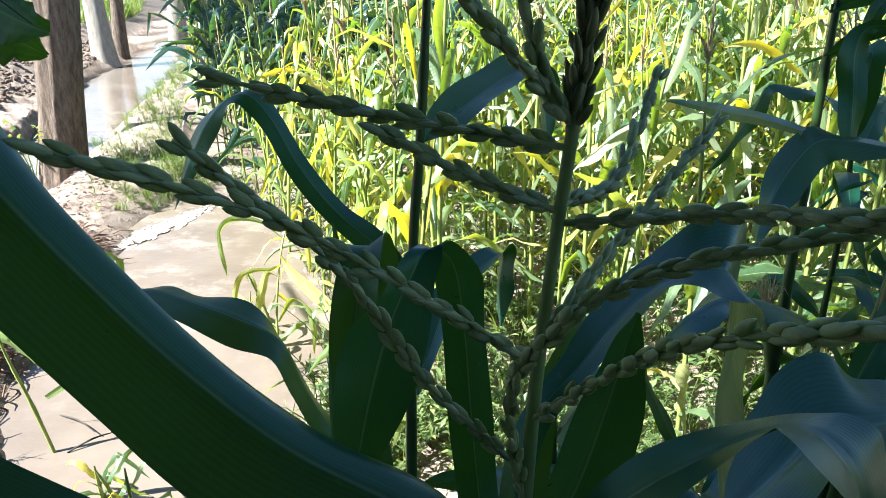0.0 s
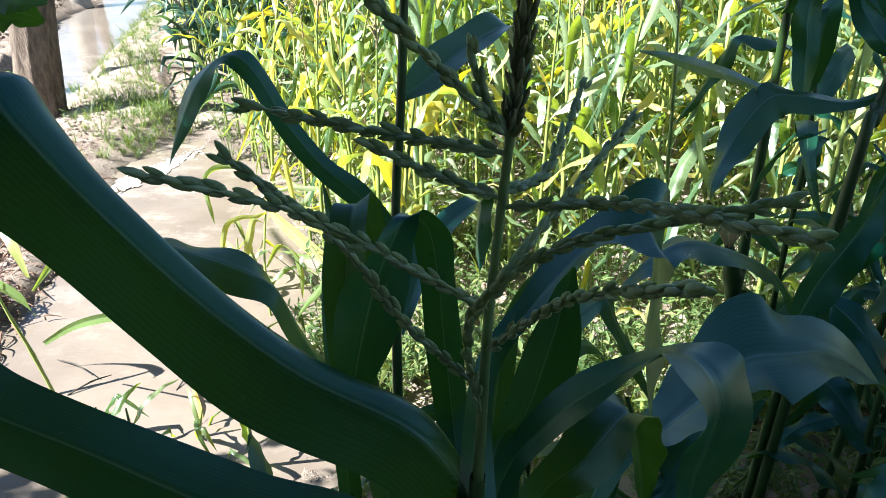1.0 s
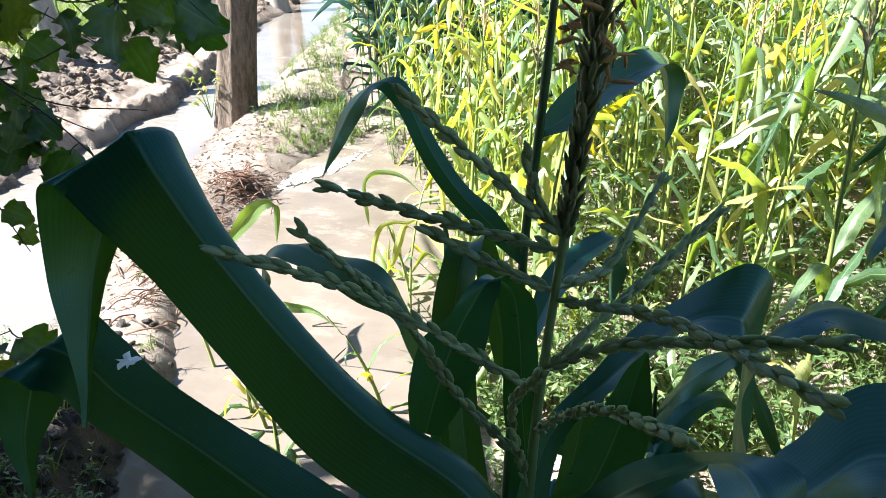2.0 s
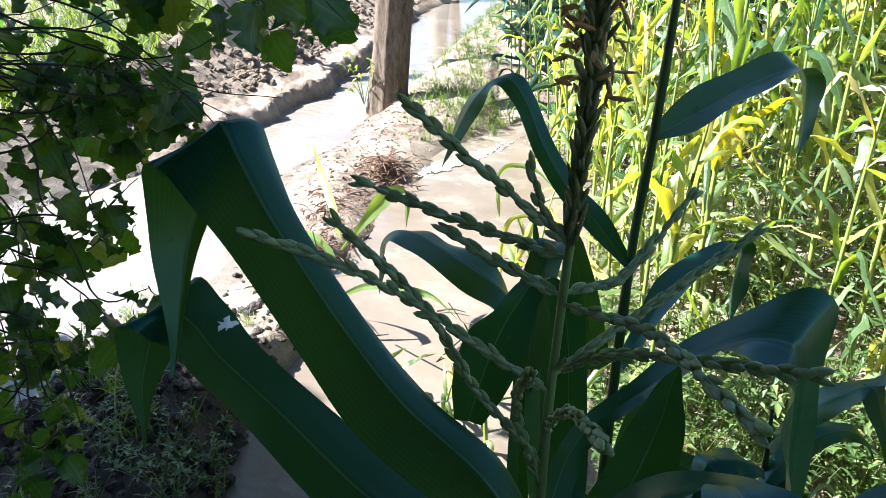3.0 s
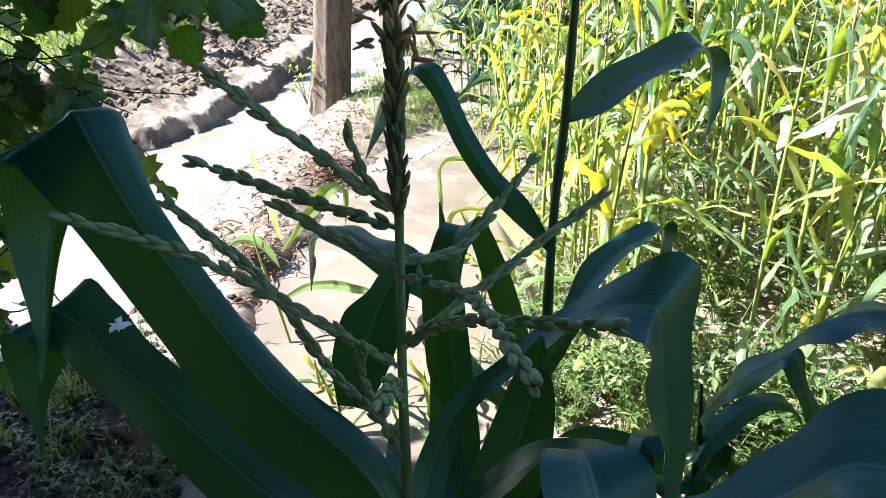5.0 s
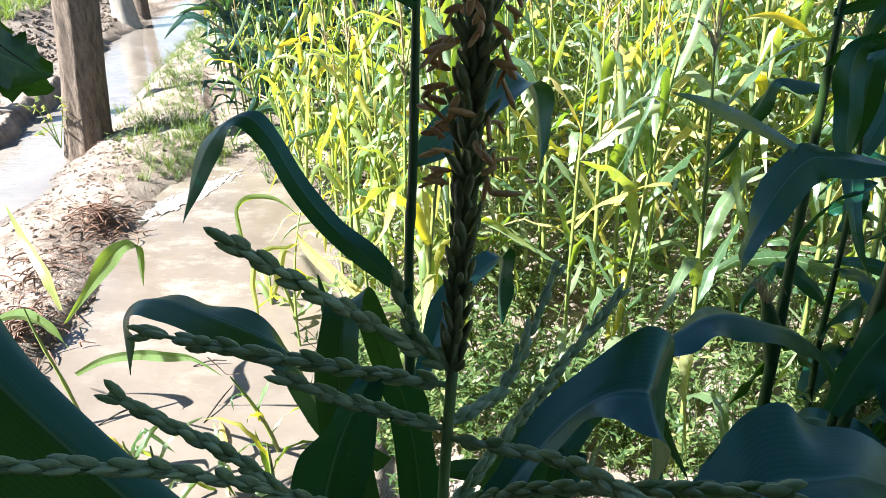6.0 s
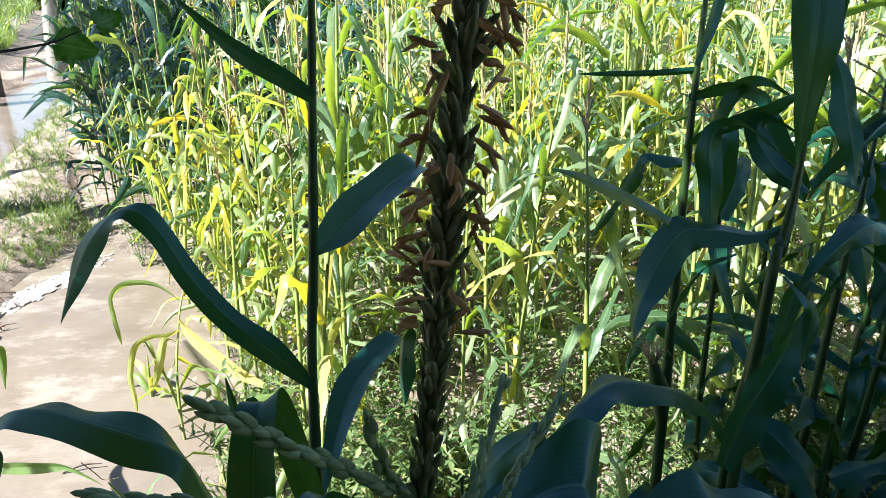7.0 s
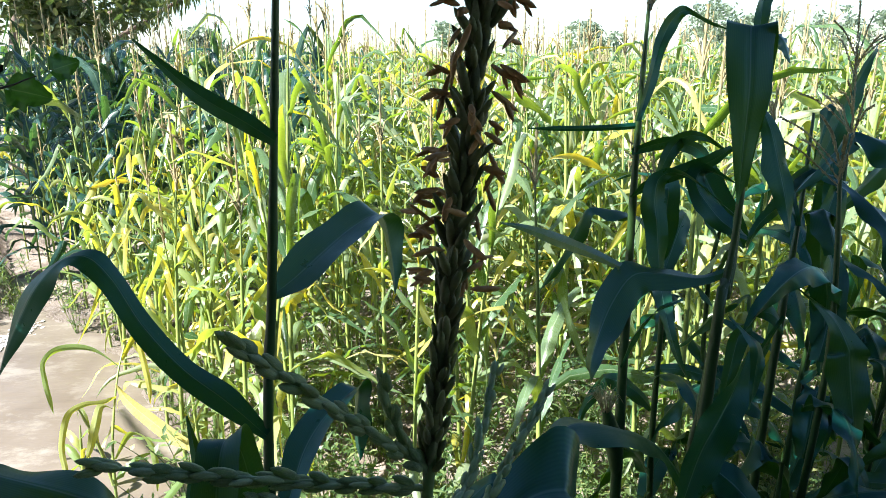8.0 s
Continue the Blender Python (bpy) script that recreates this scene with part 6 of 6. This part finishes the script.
for nm, label, cat, data, mat in (
    ("weeds", "low leafy weeds growing between the maize stalks", "weeds", scatter(weeds + weeds + tufts[:4], 900, under_field, (0.45, 1.5), 1), WEED_LEAF),
    ("weeds", "shaded weeds beneath the broad-leaved maize", "weeds", scatter(weeds, 260, under_shade, (0.6, 1.4), 12), WEED_LEAF),
    ("weeds", "green weeds on the shaded mud bank", "weeds", scatter(weeds, 60, near_bank, (0.4, 0.9), 2), WEED_LEAF),
    ("grass", "thin grass along the foot of the mud bank", "grass", scatter(tufts, 60, near_bank, (0.4, 1.1), 3), WEED_LEAF),
    ("grass", "short grass and weeds along the canal margin", "grass", scatter(tufts, 560, canal_margin, (0.28, 0.8), 4), WEED_LEAF),
    ("weeds", "bushy weeds between canal and field", "weeds", scatter(weeds, 130, canal_margin, (0.3, 0.8), 5), WEED_LEAF),
    ("grass", "bright grass on the far canal bank", "grass", scatter(tufts, 1500, far_bank, (0.8, 2.3), 6), WEED_LEAF),
    ("grass", "tall pale grass of the meadow beyond the canal", "grass", scatter(tufts, 1100, far_meadow, (2.5, 6.0), 16), WEED_LEAF),
    ("clods", "dry mud clods scattered on the spit", "clods", scatter(clods, 700, spit, (0.003, 0.017), 7, 1.0), CLOD),
    ("clods", "dark mud clods on the far canal bank", "clods", scatter(clods, 2600, left_bank, (0.006, 0.045), 8, 1.0), CLOD),
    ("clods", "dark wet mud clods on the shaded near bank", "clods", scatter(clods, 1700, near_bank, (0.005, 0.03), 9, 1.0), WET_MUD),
):
    ob = new(nm, mesh_of(nm, *data, [mat], smooth=cat != "clods"))
    tagged(ob, label, cat, kind="stuff")

# heaps of roots and dry litter washed up on the spit
rng = random.Random(5)
for hx, hy, spread, count, label in ((-2.24, 3.68, 0.14, 150, "heap of reddish dry roots and litter on the mud"), (-1.86, 2.48, 0.15, 90, "brown tangle of dry roots at the pool's cut bank"), (-2.12, 2.9, 0.2, 36, "thin scatter of dry roots on pale mud")):
    heap = thing("root_heap", label, "debris", (hx, hy, gz(hx, hy)), group="heaps of dry roots")
    for k in range(count):
        g = Geo()
        a, r = rng.uniform(0, 6.28), abs(rng.gauss(0, spread))
        c = np.array([math.cos(a) * r * 0.8 - 0.3 * math.sin(a) * r, math.sin(a) * r * 1.2, 0.012 + 0.08 * max(0, 1 - r / 0.3) * rng.random()])
        c[2] += max(0.0, gz(hx + c[0], hy + c[1])) - gz(hx, hy)
        b = rng.uniform(0, 6.28)
        d = np.array([math.cos(b), math.sin(b), rng.uniform(-0.1, 0.5)]) * rng.uniform(0.05, 0.17)
        tube(g, [c - d * 0.5, c + np.array([rng.gauss(0, 0.015), rng.gauss(0, 0.015), 0.02]), c + d * 0.5], [0.0035, 0.0042, 0.0018], 5, 6)
        part("root", g.mesh("root", [DRY_STICK]), heap)
rng = random.Random(6)
g = Geo()
for k in range(1100):
    x, y = spit(rng)
    if k % 2:
        t = rng.random()
        x, y = -1.78 - 0.55 * t + rng.gauss(0, 0.14), 2.3 + 1.6 * t + rng.gauss(0, 0.12)
    z = gz(x, y)
    if z < 0.01:
        continue
    b, ln = rng.uniform(0, 6.28), rng.uniform(0.02, 0.08)
    d = np.array([math.cos(b), math.sin(b), rng.uniform(-0.1, 0.3)]) * ln
    c = np.array([x, y, z + 0.005])
    tube(g, [c - d * 0.5, c + (0, 0, 0.006), c + d * 0.5], [0.0016, 0.0022, 0.0008], 4, 3)
tagged(new("litter", g.mesh("litter", [DRY_STICK])), "thin dry sticks and chaff strewn on the spit", "litter", kind="stuff")

# young shoots and sticks in the shallow end of the pool
YOUNG = "young yellow-green maize shoot at the pool's edge"
rng = random.Random(15)
for x, y, h in ((-0.90, 1.80, 0.34), (-0.78, 1.66, 0.42), (-1.02, 1.86, 0.30), (-0.70, 1.86, 0.26), (-0.62, 1.55, 0.36), (-0.45, 1.75, 0.45), (-0.52, 2.0, 0.5), (-0.74, 2.84, 0.55), (-0.92, 2.95, 0.34)):
    root = thing("maize_plant", YOUNG, "maize plant", (x, y, gz(x, y)), group="young shoots in the pool")
    for nm, pg, mat in plant_parts(int(1000 * h) + int(100 * -x), h, 6, 0.24, 0.026, False, 9, 4, 6, lean=0.2):
        part(nm, pg.mesh(nm, [mat or (EDGE_LEAF if y > 2 else FIELD_LEAF)]), root)
for x, y, b, ln in ((-1.32, 2.2, -0.5, 0.26), (-1.2, 2.1, 0.7, 0.16), (-1.0, 2.45, 0.2, 0.14), (-0.85, 2.2, 1.4, 0.2)):
    g = Geo()
    d = np.array([math.cos(b), math.sin(b), 0.12]) * ln * 0.5
    tube(g, [-d, (0.004, 0.006, 0.01), d], [0.003, 0.0035, 0.0018], 6, 8)
    stick = new("stick", g.mesh("stick", [TWIG]))
    stick.matrix_basis = Matrix.Translation((x, y, 0.012))
    tagged(stick, "thin dark stick lying in the muddy water", "stick", group="sticks in the pool")

# white flat patches at the pool's corner, broken up
g = Geo()
rng = random.Random(9)
for k in range(900):
    t, o = rng.gauss(0, 0.5), rng.gauss(0, 1.0)
    cx, cy = -2.02 + 0.13 * t + 0.06 * o, 4.18 + 0.45 * t + 0.06 * o
    size = rng.triangular(0.003, 0.028, 0.005) * math.exp(-0.25 * t * t)
    if gz(cx, cy) > 0.008:
        continue
    rim = [rng.uniform(0.5, 1.25) for _ in range(11)]
    rings = []
    for q, h in ((1.0, 0.0006), (0.75, 0.002), (0.03, 0.0025)):
        ring = []
        for a, r in enumerate(rim):
            x, y = cx + size * q * r * math.cos(a * 0.571), cy + 1.5 * size * q * r * math.sin(a * 0.571)
            ring.append((x, y, max(0.0, gz(x, y)) + h + 0.00001 * k))
        rings.append(ring)
    g.strip(rings, [0, 0.5, 1], closed=True)
tagged(new("foam", g.mesh("foam", [WHITE_PATCH])), "white broken patches at the edge of the pool", "foam", kind="stuff")

# white dropping on a broad leaf
g = Geo()
at, face = np.array([-0.065, 0.53, 1.337]), unit(np.array([0.47, -0.36, 0.36]))
e1 = unit(np.cross(face, (0, 0, 1)))
e2 = np.cross(face, e1)
rim = [rng.uniform(0.45, 1.25) for _ in range(20)]
g.strip([[at + face * (0.004 + lift) + 0.010 * q * r * (math.cos(a * 0.314) * e1 + 0.7 * math.sin(a * 0.314) * e2) for a, r in enumerate(rim)] for q, lift in ((1.0, 0.0), (0.6, 0.001), (0.05, 0.0015))], [0, 0.5, 1], closed=True)
tagged(new("bird_dropping", g.mesh("bird_dropping", [DROPPING])), "small white bird dropping on a broad maize leaf", "dropping")
